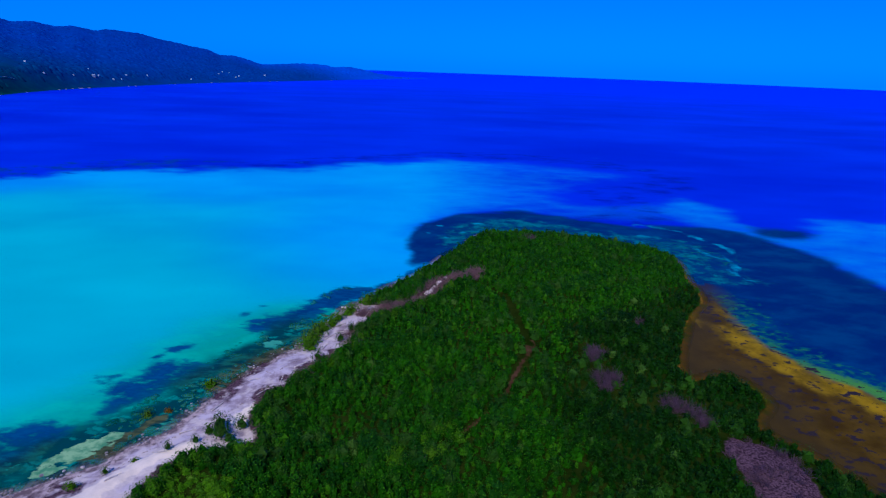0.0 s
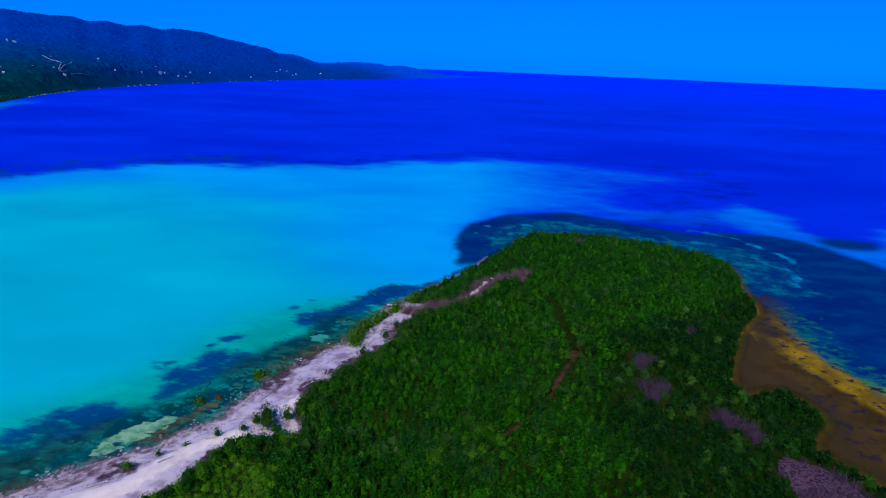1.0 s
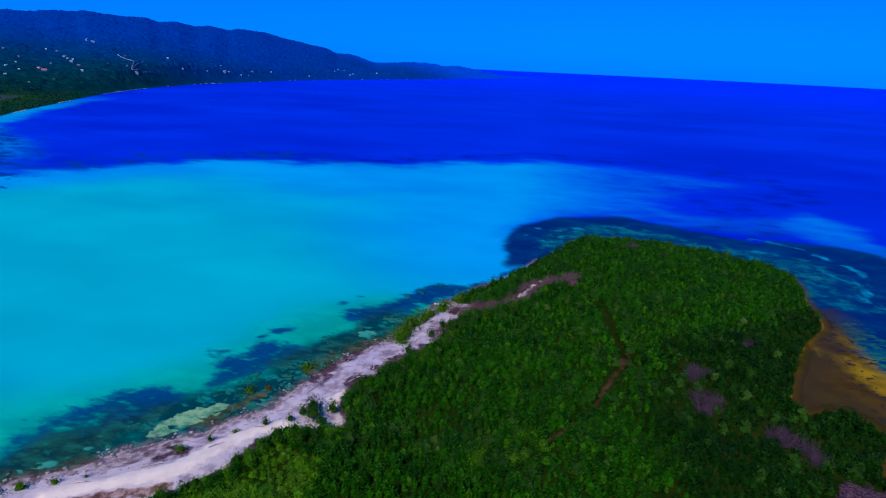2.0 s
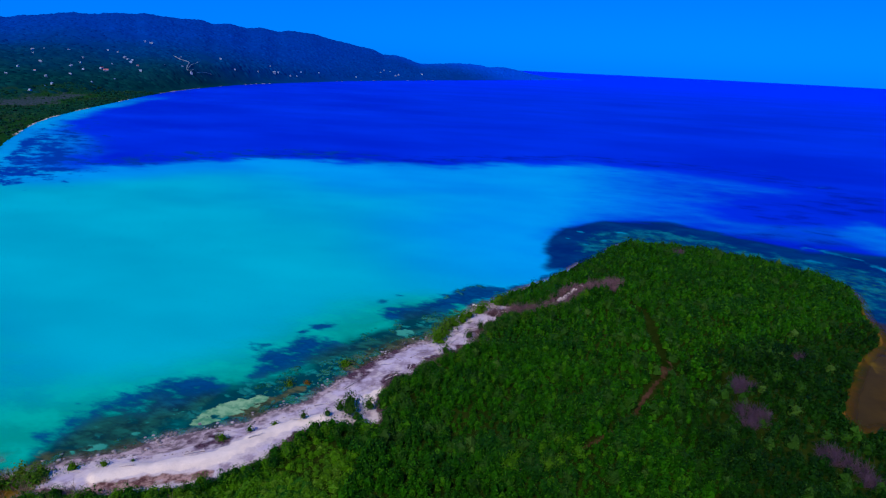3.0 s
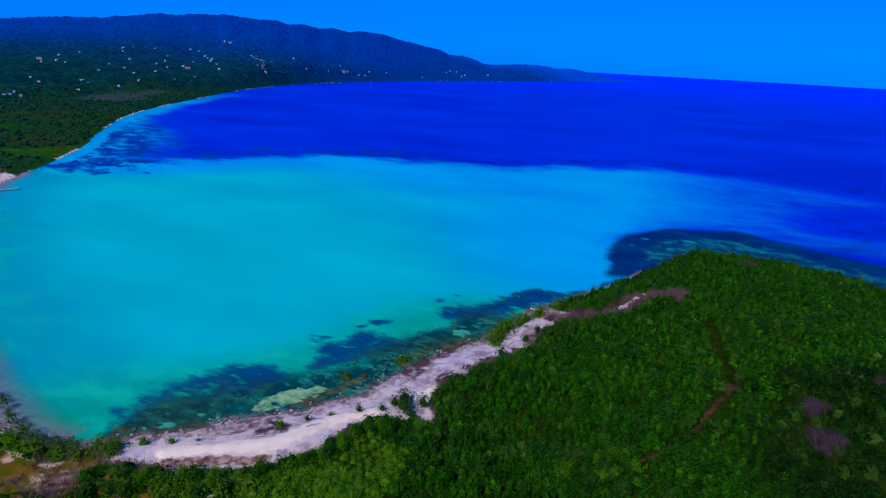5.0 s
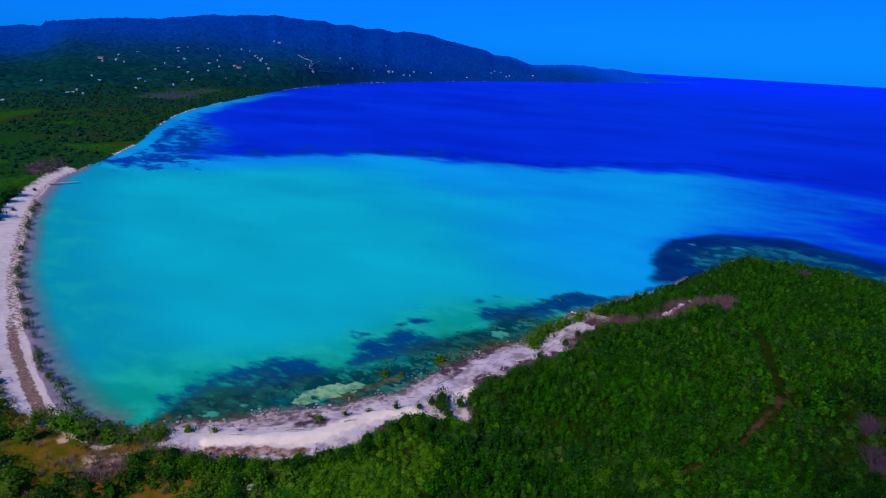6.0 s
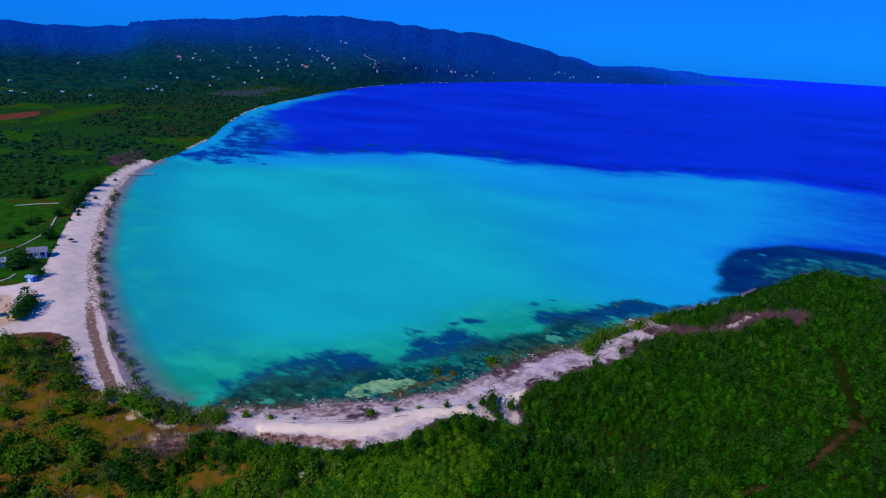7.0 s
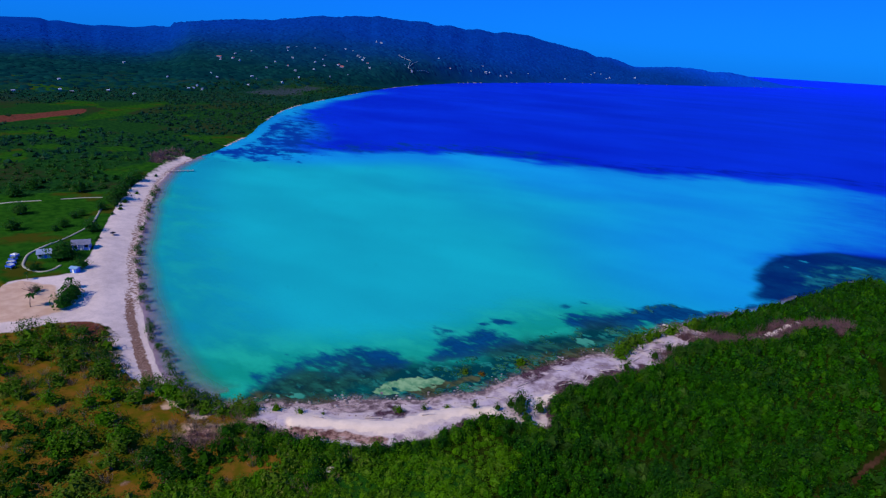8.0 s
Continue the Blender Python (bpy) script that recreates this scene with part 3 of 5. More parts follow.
    clear = n.new("ShaderNodeBsdfTransparent")
    mixs = n.new("ShaderNodeMixShader")
    l.new(attr_node(n, "cover"), mixs.inputs[0])
    l.new(clear.outputs[0], mixs.inputs[1])
    l.new(b.outputs[0], mixs.inputs[2])
    l.new(mixs.outputs[0], n["Material Output"].inputs[0])
    return m


# ---- ground and sea ----
def fan_grid(fine_deg, ratio, near=30.0, far=4985.0):
    """A sheet of rings round the middle of the place, denser over the bay."""
    az = np.radians(np.r_[np.arange(-84, 46, fine_deg), np.arange(46, 276, 4.0)])
    rings = np.r_[0.02, 12.0, near * ratio ** np.arange(int(math.log(far / near) / math.log(ratio)) + 1)]
    rings[-1] = far
    a, r = np.meshgrid(az, rings)
    x, y = (r * np.sin(a)).ravel(), (r * np.cos(a)).ravel()
    rows, cols = len(rings), len(az)
    i, j = np.meshgrid(np.arange(rows - 1), np.arange(cols), indexing="ij")
    k = (j + 1) % cols
    faces = np.stack([i * cols + j, (i + 1) * cols + j, (i + 1) * cols + k, i * cols + k], -1).reshape(-1, 4)
    return x, y, faces[:, ::-1]


def sheet(name, verts, faces, material, masks=None, flat=False):
    """A mesh object out of arrays, without the points that no face uses."""
    used = np.zeros(len(verts), bool)
    used[faces.ravel()] = True
    index = np.cumsum(used) - 1
    verts, faces = verts[used], index[faces]
    me = bpy.data.meshes.new(name)
    me.vertices.add(len(verts))
    me.vertices.foreach_set("co", verts.astype(np.float32).ravel())
    n, k = faces.shape
    me.loops.add(n * k)
    me.loops.foreach_set("vertex_index", faces.astype(np.int32).ravel())
    me.polygons.add(n)
    me.polygons.foreach_set("loop_start", np.arange(0, n * k, k, dtype=np.int32))
    me.polygons.foreach_set("use_smooth", np.full(n, not flat))
    for key, value in (masks or {}).items():
        me.attributes.new(key, "FLOAT", "POINT").data.foreach_set("value", np.asarray(value, np.float32)[used])
    me.update(calc_edges=True)
    me.materials.append(material)
    return new(name, me)


gx, gy, gf = fan_grid(0.24, 1.0125)
sd = signed(LAND, gx, gy)
gr = np.hypot(gx, gy)
gz = land_height(gx, gy, sd)
wet = sd + shore_warp(gx, gy)
on_sand = np.maximum(signed(SAND_SPIT, gx, gy), signed(SAND_BEACH, gx, gy))
coves = 0.6 * smooth(sd, 6, 1.5) * (sd > -4) * smooth(fbm(gx, gy, 60, 71), 0.48, 0.56) * (gy > 262)
beach_far = smooth(sd, 16, 6) * smooth(sd, -30, -10) * (gx < -100) * (gy > 60) * (gy < 226)
clear_d = np.maximum(signed(CLEARING, gx, gy), 3.4 - line_distance(DEAD_STRIP, gx, gy) + 3 * (fbm(gx, gy, 8, 88) - 0.5))
for cx, cy, cr in DEAD_SPOTS:
    clear_d = np.maximum(clear_d, cr * 0.25 - np.hypot(gx - cx, gy - cy) + 4 * (fbm(gx, gy, 4, 94) - 0.5))
trail_d = line_distance(TRAIL, gx, gy)
hill_z = hill(gx, gy, sd)
on_spit = (gx > -106) & (gx < 0) & (gy < 205)
beach_way = (gx < -104) & (gx > -360) & (gy < 232)
wrack_line = beach_way * np.maximum(0.8 * smooth(gx, -195, -160) * smooth(np.abs(sd - 4.5 - 1.4 * (fbm(gx, gy, 10, 18) - 0.5)), 2.2, 0.6),
                                    0.50 * smooth(gx, -140, -175) * smooth(np.abs(sd - 2.6), 2.8, 1.2))
ledge = np.maximum(0.75 * on_spit * smooth(wet, 5.0, 1.0) * smooth(gy, 60, 75), smooth(signed(PINK_LEDGE, gx, gy), -1, 1.5))
bleached = smooth(np.maximum(signed(CREST, gx, gy), signed(CREAM_PATCH, gx, gy)) + 1.2 * (fbm(gx, gy, 5, 12) - 0.5), -0.6, 0.6)
fields = np.maximum(signed(RED_FIELD, gx, gy), np.maximum(signed(GREEN_FIELD, gx, gy), signed(SALT_PAN, gx, gy)))
pale_strip = smooth(strip_sand(gx, gy), -0.8, 0.8)
rough_flat = on_spit * smooth(on_sand, -1.0, 1.5) * (1 - bleached) * (0.50 + 0.16 * smooth(gy, 100, 125))
debris = 0.64 * on_spit * smooth(fbm(gx, gy, 7, 93), 0.50, 0.60) * smooth(gy, 112, 125) * smooth(on_sand, 9, 3) * (on_sand > 0)
masks = {
    "flat": rough_flat,
    "ledge": ledge,
    "bleached": bleached,
    "marsh": 0.56 * smooth(signed(SALT_PAN, gx, gy) + 90 * (fbm(gx, gy, 60, 98) - 0.5), -25, 25),
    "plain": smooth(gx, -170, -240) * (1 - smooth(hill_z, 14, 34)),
    # amounts of aerial haze put into the hill colours
    "hill_haze": haze_share(gx, gy, hill_z),
    "far_haze": smooth(gy, 2250, 2650),
    # beyond 600 m the plain takes on forest colour, as haze
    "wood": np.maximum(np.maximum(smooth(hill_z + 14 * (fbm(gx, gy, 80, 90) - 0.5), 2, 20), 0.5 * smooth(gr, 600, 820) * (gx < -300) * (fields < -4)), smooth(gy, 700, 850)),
    "lawn": np.maximum(smooth(signed(LAWN, gx, gy), -4, 4), np.maximum(np.maximum(0.6 * smooth(signed(GREEN_FIELD, gx, gy), -8, 8), np.maximum(0.8 * smooth(signed(LIME_PLOT, gx, gy), -4, 4), 0.6 * plots(gx, gy))), 0.8 * smooth(gx, -100, -92) * smooth(gx, -36, -46) * smooth(gy, 88, 80))),
    "soil": np.maximum(np.maximum(smooth(2.6 - np.hypot(gx + 80, gy - 55), -1, 1), smooth(gx, -60, -90) * smooth(gx, -230, -190) * smooth(gy, 75, 60)), 0.8 * smooth(sd, 2.5, -1) * (gx > 30)),
    "field": np.maximum(smooth(signed(RED_FIELD, gx, gy), -5, 5), 0.7 * smooth(signed(RED_SOIL, gx, gy), -1.5, 1.5)),
    "dead": np.maximum(np.maximum(np.maximum(smooth(clear_d, -1.5, 1.5) * (1 - pale_strip), debris), 0.5 * smooth(signed(DEBRIS, gx, gy), -1.5, 1.5)), 0.6 * on_spit * smooth(np.abs(on_sand), 2.2, 0.8) * smooth(sd, 6, 9)),
    "tan": np.maximum(np.maximum(0.36 * smooth(signed(BARE_PATCH, gx, gy), -5, 4), 0.52 * smooth(scrub_sand(gx, gy), -1, 1) * (gy > 45)), smooth(np.hypot((gx + 190) / 1.3, gy - 60) + 7 * (fbm(gx, gy, 8, 91) - 0.5), 14, 9) * smooth(on_sand, -1, 1)),
    "earth": np.maximum(0.8 * smooth(np.hypot(gx - 26.3, gy - 150.5), 3.4, 1.8), 0.7 * smooth(trail_d, 1.1, 0.3) * smooth(gy, 162, 154) * smooth(vnoise(gx, gy, 7, 57), 0.2, 0.5)),
    "damp": smooth(wet, 2.4, 0.0) * (gx < -104) * (gy < 240),
    "sand": np.maximum(smooth(np.maximum(np.maximum(on_sand, strip_sand(gx, gy) - 0.4), 1.0 - np.hypot((gx + 66.5) * 1.6, gy - 66)), -1.5, 1.5), np.maximum(smooth(wet, 0.5, -1.0) * (gx < 20) * (gy < 240), np.maximum(coves, 0.7 * beach_far))),
    "wrack": wrack_line,
    "bank": np.maximum.reduce([0.62 * smooth(signed(DRY_BANK, gx, gy) + 2.0 * (fbm(gx, gy, 4, 101) - 0.5), -0.8, 1.0), 0.58 * smooth(signed(ROOT_BANK, gx, gy) + 4 * (fbm(gx, gy, 5, 102) - 0.5), -2, 1), 0.5 * smooth(scrub_sand(gx, gy), -1.5, 1) * (gy <= 45)]),
}
GROUND = ground_material()
gv = np.stack([gx, gy, gz], -1)
keep = (sd[gf] > -70).any(1)
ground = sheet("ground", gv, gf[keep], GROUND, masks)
tagged(ground, "coastal land with pale sand, mud, lawns and wooded hills", "ground", kind="structure")

in_bay = signed(SHALLOWS, gx, gy)
shoal = signed(SHOAL, gx, gy)
ring = signed(RING, gx, gy)
gold_d = signed(OCHRE, gx, gy)


def patch(cx, cy, length, width, angle):
    """1 in the middle of a long patch, 0 at its rim and beyond."""
    c, s = math.cos(radians(angle)), math.sin(radians(angle))
    u, v = (gx - cx) * c + (gy - cy) * s, (gy - cy) * c - (gx - cx) * s
    return np.clip(1.3 - np.hypot(u / length, v / width), 0, 1)


def most(patches):
    out = np.zeros_like(gx)
    for p in patches:
        out = np.maximum(out, patch(*p))
    return out


weed = 0.85 * most(((-74, 148, 6, 3, 40), (-63.5, 172, 3.5, 2, 40), (-78, 142, 3, 2, 40), (-84, 131, 4, 2, 40), (-60, 178, 3, 1.4, 40)))
for bed in WEED_BEDS:
    weed = np.maximum(weed, (0.94 + 0.14 * smooth(gy, 158, 172)) * smooth(signed(bed, gx, gy) + 7 * (fbm(gx, gy, 12, 81) - 0.5), -3.5, 4.5))
weed = weed * (1 - 0.22 * smooth(gx, -90, -106) * (gy < 125))
pale = 0.66 * smooth(signed(PALE_SHELF, gx, gy) + 2.4 * (fbm(gx, gy, 4, 87) - 0.5), -1.0, 1.2)
algae = 0.58 * most(((-90, 90, 2.6, 1.2, 40), (-92.8, 92.4, 2.4, 1.0, 50), (-86, 93.5, 3.0, 1.1, 45), (-96, 86, 2.2, 1.0, 30), (-102, 82, 2.4, 0.9, 35), (-88, 86.5, 2.4, 1.1, 45), (-84, 97, 2.4, 1.0, 55)))
for shelf in PALE_SHELVES:
    algae = np.maximum(algae, 0.62 * smooth(signed(shelf, gx, gy) + 4.0 * (fbm(gx, gy, 3, 87) - 0.5), -1.0, 1.2))
holes = 0.8 * most(((8, 262, 3, 2, 20), (2, 268, 3, 1.8, 20), (9, 276, 4, 2, 10), (-2, 288, 4, 2, 10), (18, 295, 5, 2.4, 10), (5, 282, 3, 1.6, 60), (-7, 274, 3, 1.6, 40),
                    (129, 282, 9, 1.6, 105), (135, 266, 8, 1.6, 115), (128, 250, 8, 2, 80), (122, 232, 6, 2, 95)))
for reef_line in REEF_LINES:
    holes = np.maximum(holes, 0.66 * smooth(line_distance(reef_line, gx, gy) + 6 * (fbm(gx, gy, 9, 97) - 0.5), 3.2, 0.3))
north_d = line_distance(curve(NORTH_SHORE[:6], closed=False), gx, gy)
north = smooth(north_d + 45 * (fbm(gx, gy, 60, 47) - 0.5), 92 - 44 * smooth(gy, 380, 520), 12) * (gy > 270) * smooth(gy, 950, 600)
mottle = np.maximum(0.50 * smooth(np.abs(in_bay + 28), 45, 10) * smooth(gx, -120, -220) * smooth(gx, -420, -330), 0.76 * smooth(north_d, 105, 30) * smooth(gy, 222, 265) * smooth(gy, 620, 330) * smooth(north_d, 4, 14))
spit_d = line_distance(curve(BAY_SHORE, closed=False), gx, gy)
spit_side = smooth(gy, 205, 180) * (gx < 0) * smooth(gx, -106, -98)
water_masks = {
    # the eastward fade partly stands in for lens vignette, put into the colour
    "shelf": np.maximum(smooth(in_bay + 34 * (fbm(gx, gy * 2.2, 80, 41) - 0.5) + 26 * (fbm(gx, gy * 2.5, 26, 43) - 0.5), -24, 34) * (1 - 0.70 * smooth(gx, -110, 75)),
                        np.maximum(np.maximum(0.3 * smooth(line_distance(np.array([(40, 336), (60, 333), (105, 328), (150, 345)]), gx, gy), 36, 6), 0.39 * smooth(shoal + 22 * (fbm(gx, gy * 1.8, 40, 44) - 0.5), -14, 14)), 0.55 * north)),
    "shallow": np.maximum(smooth(in_bay, 5, 130 - 60 * smooth(gx, -120, -240)) * smooth(gy + 0.45 * gx, 420, 90), 0.34 * north),
    "green": smooth(-sd, 64, 4) * smooth(in_bay, 0, 30) * (gx < 10) * smooth(gy, 205, 165) * (0.9 - 0.45 * smooth(gx, -104, -140)),
    "margin": 0.6 * smooth(-sd, 46, 10) * smooth(gx, -104, -125) * (gy < 240),
    "reef": 0.9 * np.maximum(smooth(ring + 9 * (fbm(gx, gy, 22, 103) - 0.5), -14 + 5 * smooth(gx, 30, -5), 6), smooth(gx, 96, 116) * smooth(gy, 320, 290) * (1 - smooth(shoal, 0, 26))),
    "jade": np.maximum(0.40 * smooth(ring, 12, 28) * (gy > 240), 0.62 * smooth(gold_d, -28, -2) * (gx > 92) * smooth(gy, 225, 195)),
    "ochre": smooth(gold_d, -7, 6),
    "murk_shade": 0.75 * smooth(sd + 7 * (fbm(gx, gy, 9, 53) - 0.5), -15, -2) * (gx > 60) * (gy < 215),
    "gold": 0.80 * smooth(gold_d + 10 * (fbm(gx, gy, 12, 51) - 0.5), 17, 3) * smooth(gold_d, -6, 0) * (gx > 85) * (1 - 0.6 * smooth(gy, 165, 200)),
    "lime": 0.85 * smooth(np.abs(gold_d + 3.5 + 4 * (fbm(gx, gy, 8, 54) - 0.5)), 5.5, 1) * (gx > 95) * smooth(gy, 170, 140),
    "rock": smooth(spit_d + 10 * (fbm(gx, gy, 12, 83) - 0.5), 24, 8) * spit_side * smooth(gy, 185, 160) * 0.9,
    "matted": (0.66 + 0.16 * smooth(gx, 90, 40)) * smooth(ring, 7, 20) * (gy > 215) * smooth(gx, 150, 110),
    "rust": np.maximum(0.66 * smooth(spit_d + 4 * (fbm(gx, gy, 8, 96) - 0.5), 9, 3) * spit_side * smooth(fbm(gx, gy, 14, 84), 0.34, 0.5), 0.7 * smooth(signed(RUST_BED, gx, gy), -2, 1)),
    "weed": weed,
    "inshore": smooth(spit_d + 8 * (fbm(gx, gy, 7, 95) - 0.5), 20 + 5 * smooth(gy, 112, 100), 8) * spit_side * smooth(gy, 180, 158),
    "pale": pale,
    "algae": algae,
    # grows seaward: amount of haze in the water colour
    "sea_haze": smooth(-in_bay, 300, 3200),
    "wisp": 0.36 * smooth(np.abs(in_bay + 40), 60, 15) * (gy > 300),
    "holes": holes,
    "verge": 0.45 * smooth(np.abs(in_bay + 25), 42, 10) * (gy > 300) * smooth(gx, -330, -250),
    "mottle": mottle,
    "blot": 0.36 * smooth(gold_d + 5 * (fbm(gx, gy, 18, 52) - 0.5), -9, -2) * (gx > 85),
    "cover": np.clip(0.7 * (gy > 235) * (gx < -300) + np.where(gx < -106, 0.08 + smooth(-wet, -1.0, 9.0 + 2.5 * smooth(gx, -190, -130)), 0.42 + smooth(-wet, 0.0, 5.0)), 0, 1),
}
wv = np.stack([gx, gy, np.zeros_like(gx)], -1)
wkeep = (sd[gf] < 4).any(1)
water = sheet("water", wv, gf[wkeep], water_material(), water_masks)
tagged(water, "clear tropical sea, turquoise over sand and deep blue beyond", "sea", kind="structure")

# ---- plants ----
def leaf_crown(seed, leaves, size, wide, high, lumps=6, low=0.15, core=True, ragged=1.0):
    """A crown as arrays: many small leaf sprays over an uneven dome, with a heart inside. Returns corners and four-sided faces."""
    r = np.random.default_rng(seed)
    waves = [(r.integers(1, 4 if ragged == 1 else 6), r.uniform(0, 6.28), ragged * r.uniform(0.06, 0.16), r.uniform(1, 3)) for k in range(lumps)]

    def out(d, reach):
        a = math.atan2(d[1], d[0])
        bulge = 1 + sum(w * math.sin(n * a + p + q * d[2] * 2) for n, p, w, q in waves)
        return np.array((d[0] * wide / 2, d[1] * wide / 2, 0)) * bulge * reach + np.array((0, 0, high * (low + (1 - low) * max(0, d[2]) * reach * (0.75 + 0.25 * bulge))))

    verts, faces = [], []
    for k in range(leaves):
        d = r.normal(size=3)
        d[2] = abs(d[2]) + 0.05
        d /= np.linalg.norm(d)
        p = out(d, r.uniform(0.78, 1.12))
        up = d * 0.9 + r.normal(size=3) * 0.3 + (0, 0, 0.2)
        up /= np.linalg.norm(up)
        a = np.cross(up, r.normal(size=3))
        a /= np.linalg.norm(a)
        b = np.cross(up, a)
        s = size * r.uniform(0.6, 1.4)
        at = len(verts)
        verts += [p - a * s * 0.5, p + b * s * 0.34 - up * s * 0.12, p + a * s * 0.5, p - b * s * 0.34 - up * s * 0.12]
        faces.append((at, at + 1, at + 2, at + 3))
    if not core:
        return np.array(verts), np.array(faces)
    at = len(verts)
    for lift in (0.0, 0.62):
        for q in range(6):
            w = q * math.pi / 3 + lift
            flat = math.sqrt(1 - lift * lift)
            verts.append(out(np.array((flat * math.cos(w), flat * math.sin(w), lift)), 0.72 if ragged == 1 else 0.58))
    verts.append(out(np.array((0, 0, 1.0)), 0.76 if ragged == 1 else 0.66))
    for q in range(6):
        w = (q + 1) % 6
        faces.append((at + q, at + w, at + 6 + w, at + 6 + q))
    for q in (0, 2, 4):
        faces.append((at + 6 + q, at + 7 + q, at + 6 + (q + 2) % 6, at + 12))
    return np.array(verts), np.array(faces)


def scatter(name, templates, places, scales, material, label, category, seed=1, soft=False):
    """Many plants joined into one mesh of kind stuff."""
    r = np.random.default_rng(seed)
    pick, turn = r.integers(0, len(templates), len(places)), r.uniform(0, 2 * math.pi, len(places))
    allv, allf, lots, at = [], [], [], 0
    for k, (tv, tf) in enumerate(templates):
        mine = np.nonzero(pick == k)[0]
        if not len(mine):
            continue
        c, s = np.cos(turn[mine])[:, None], np.sin(turn[mine])[:, None]
        sc = scales[mine][:, None]
        tall = sc * r.uniform(0.8, 1.25, (len(mine), 1))
        v = np.stack([(tv[:, 0] * c - tv[:, 1] * s) * sc, (tv[:, 0] * s + tv[:, 1] * c) * sc, tv[:, 2] * tall], -1) + places[mine][:, None]
        f = tf[None] + (np.arange(len(mine)) * len(tv))[:, None, None] + at
        allv.append(v.reshape(-1, 3))
        allf.append(f.reshape(-1, 4))
        lots.append(np.repeat(r.random(len(mine)), len(tv)))
        at += len(mine) * len(tv)
    ob = sheet(name, np.concatenate(allv), np.concatenate(allf), material, {"lot": np.concatenate(lots)}, flat=not soft)
    return tagged(ob, label, category, kind="stuff")


def spots(x0, x1, y0, y1, gap, seed):
    """Places on a shaken six-sided net."""
    r = np.random.default_rng(seed)
    xs, ys = np.meshgrid(np.arange(x0, x1, gap), np.arange(y0, y1, gap * 0.87))
    xs = xs + (np.arange(xs.shape[0]) % 2)[:, None] * gap / 2
    return (xs + r.uniform(-0.38, 0.38, xs.shape) * gap).ravel(), (ys + r.uniform(-0.38, 0.38, ys.shape) * gap).ravel()


def bare(x, y):
    """Metres into ground where no thicket grows (negative: in the thicket)."""
    d = np.maximum(signed(SAND_SPIT, x, y), signed(SAND_BEACH, x, y))
    d = np.maximum(d, np.maximum(signed(CLEARING, x, y), 2.6 - line_distance(DEAD_STRIP, x, y) + 3 * (fbm(x, y, 8, 88) - 0.5) + 3 * (fbm(x, y, 3.5, 104) - 0.5)))
    d = np.maximum(d, 0.75 - line_distance(TRAIL, x, y) + 0.2 * smooth(y, 153, 160) + 0.3 * smooth(y, 157, 151) * smooth(y, 118, 126) + 0.15 * smooth(y, 146, 138) - 0.6 * smooth(vnoise(x, y, 9, 58), 0.5, 0.3) * smooth(y, 140, 128))
    d = np.maximum(d, 2.8 - np.hypot(x - 26.3, y - 150.5))
    d = np.maximum(d, 1.2 - np.hypot((x + 66.5) * 1.6, y - 66))
    d = np.maximum(d, np.maximum(2.2 - np.hypot(x + 80, y - 55), scrub_sand(x, y)))
    for cx, cy, cr in DEAD_SPOTS:
        d = np.maximum(d, cr * 0.3 - np.hypot(x - cx, y - cy) + 4 * (fbm(x, y, 4, 94) - 0.5))
    return d


FAR_CROWN = [leaf_crown(50 + k, 26, 0.50, 2.25, 2.9) for k in range(7)]
NEAR_CROWN = [leaf_crown(60 + k, 78, 0.30, 2.3, 2.8) for k in range(7)]
TALL_CROWN = [leaf_crown(75 + k, 130, 0.27, 3.3, 3.3, 7) for k in range(4)]
LOW_CROWN = [leaf_crown(65 + k, 80, 0.28, 2.5, 1.5) for k in range(6)]
SCRUB_CROWN = [leaf_crown(70 + k, 110, 0.38, 3.9, 2.6, 7, 0.1, True, 1.25) for k in range(4)]
WOOD_CROWN = [leaf_crown(80 + k, 46, 1.2, 7.5, 4.4, 8, 0.0) for k in range(4)]
WOOD_SMALL = [leaf_crown(90 + k, 8, 1.9, 8.0, 4.2, 8, 0.0) for k in range(5)]


def dome_crown(seed, wide, high):
    """A far tree's crown: a low uneven dome."""
    r = np.random.default_rng(seed)
    verts = [(wide / 2 * flat * math.cos(a) * w, wide / 2 * flat * math.sin(a) * w, high * lift * r.uniform(0.8, 1.2))
             for flat, lift in ((1.0, -0.35), (0.72, 0.55)) for a, w in ((k * math.pi / 3 + flat, r.uniform(0.75, 1.25)) for k in range(6))]
    verts.append((r.uniform(-1, 1), r.uniform(-1, 1), high))
    faces = [(k, (k + 1) % 6, 6 + (k + 1) % 6, 6 + k) for k in range(6)] + [(6 + k, 7 + k, 6 + (k + 2) % 6, 12) for k in (0, 2, 4)]
    return np.array(verts), np.array(faces)


HILL_CROWN = [dome_crown(95 + k, 15.0, 2.3) for k in range(6)]

px, py = spots(-100, 122, 40, 285, 1.72, 11)
psd = signed(LAND, px, py)
away = bare(px, py) + 1.6 * (fbm(px, py, 5, 60) - 0.5)
ok = (psd > 0.8) & (away < -0.7) & (px > -86) & (np.hypot(px, py) > 62)
dying = np.full(len(px), -9.0)
for cx, cy, cr in DEAD_SPOTS:
    dying = np.maximum(dying, cr * 1.35 - np.hypot(px - cx, py - cy))
dying = np.maximum(dying, signed(CLEARING, px, py) + 2.5)
ok &= ~((dying > 0) & (rng.random(len(px)) < 0.45))
px, py, psd = px[ok], py[ok], psd[ok]
pz = ground_z(px, py) - 0.3
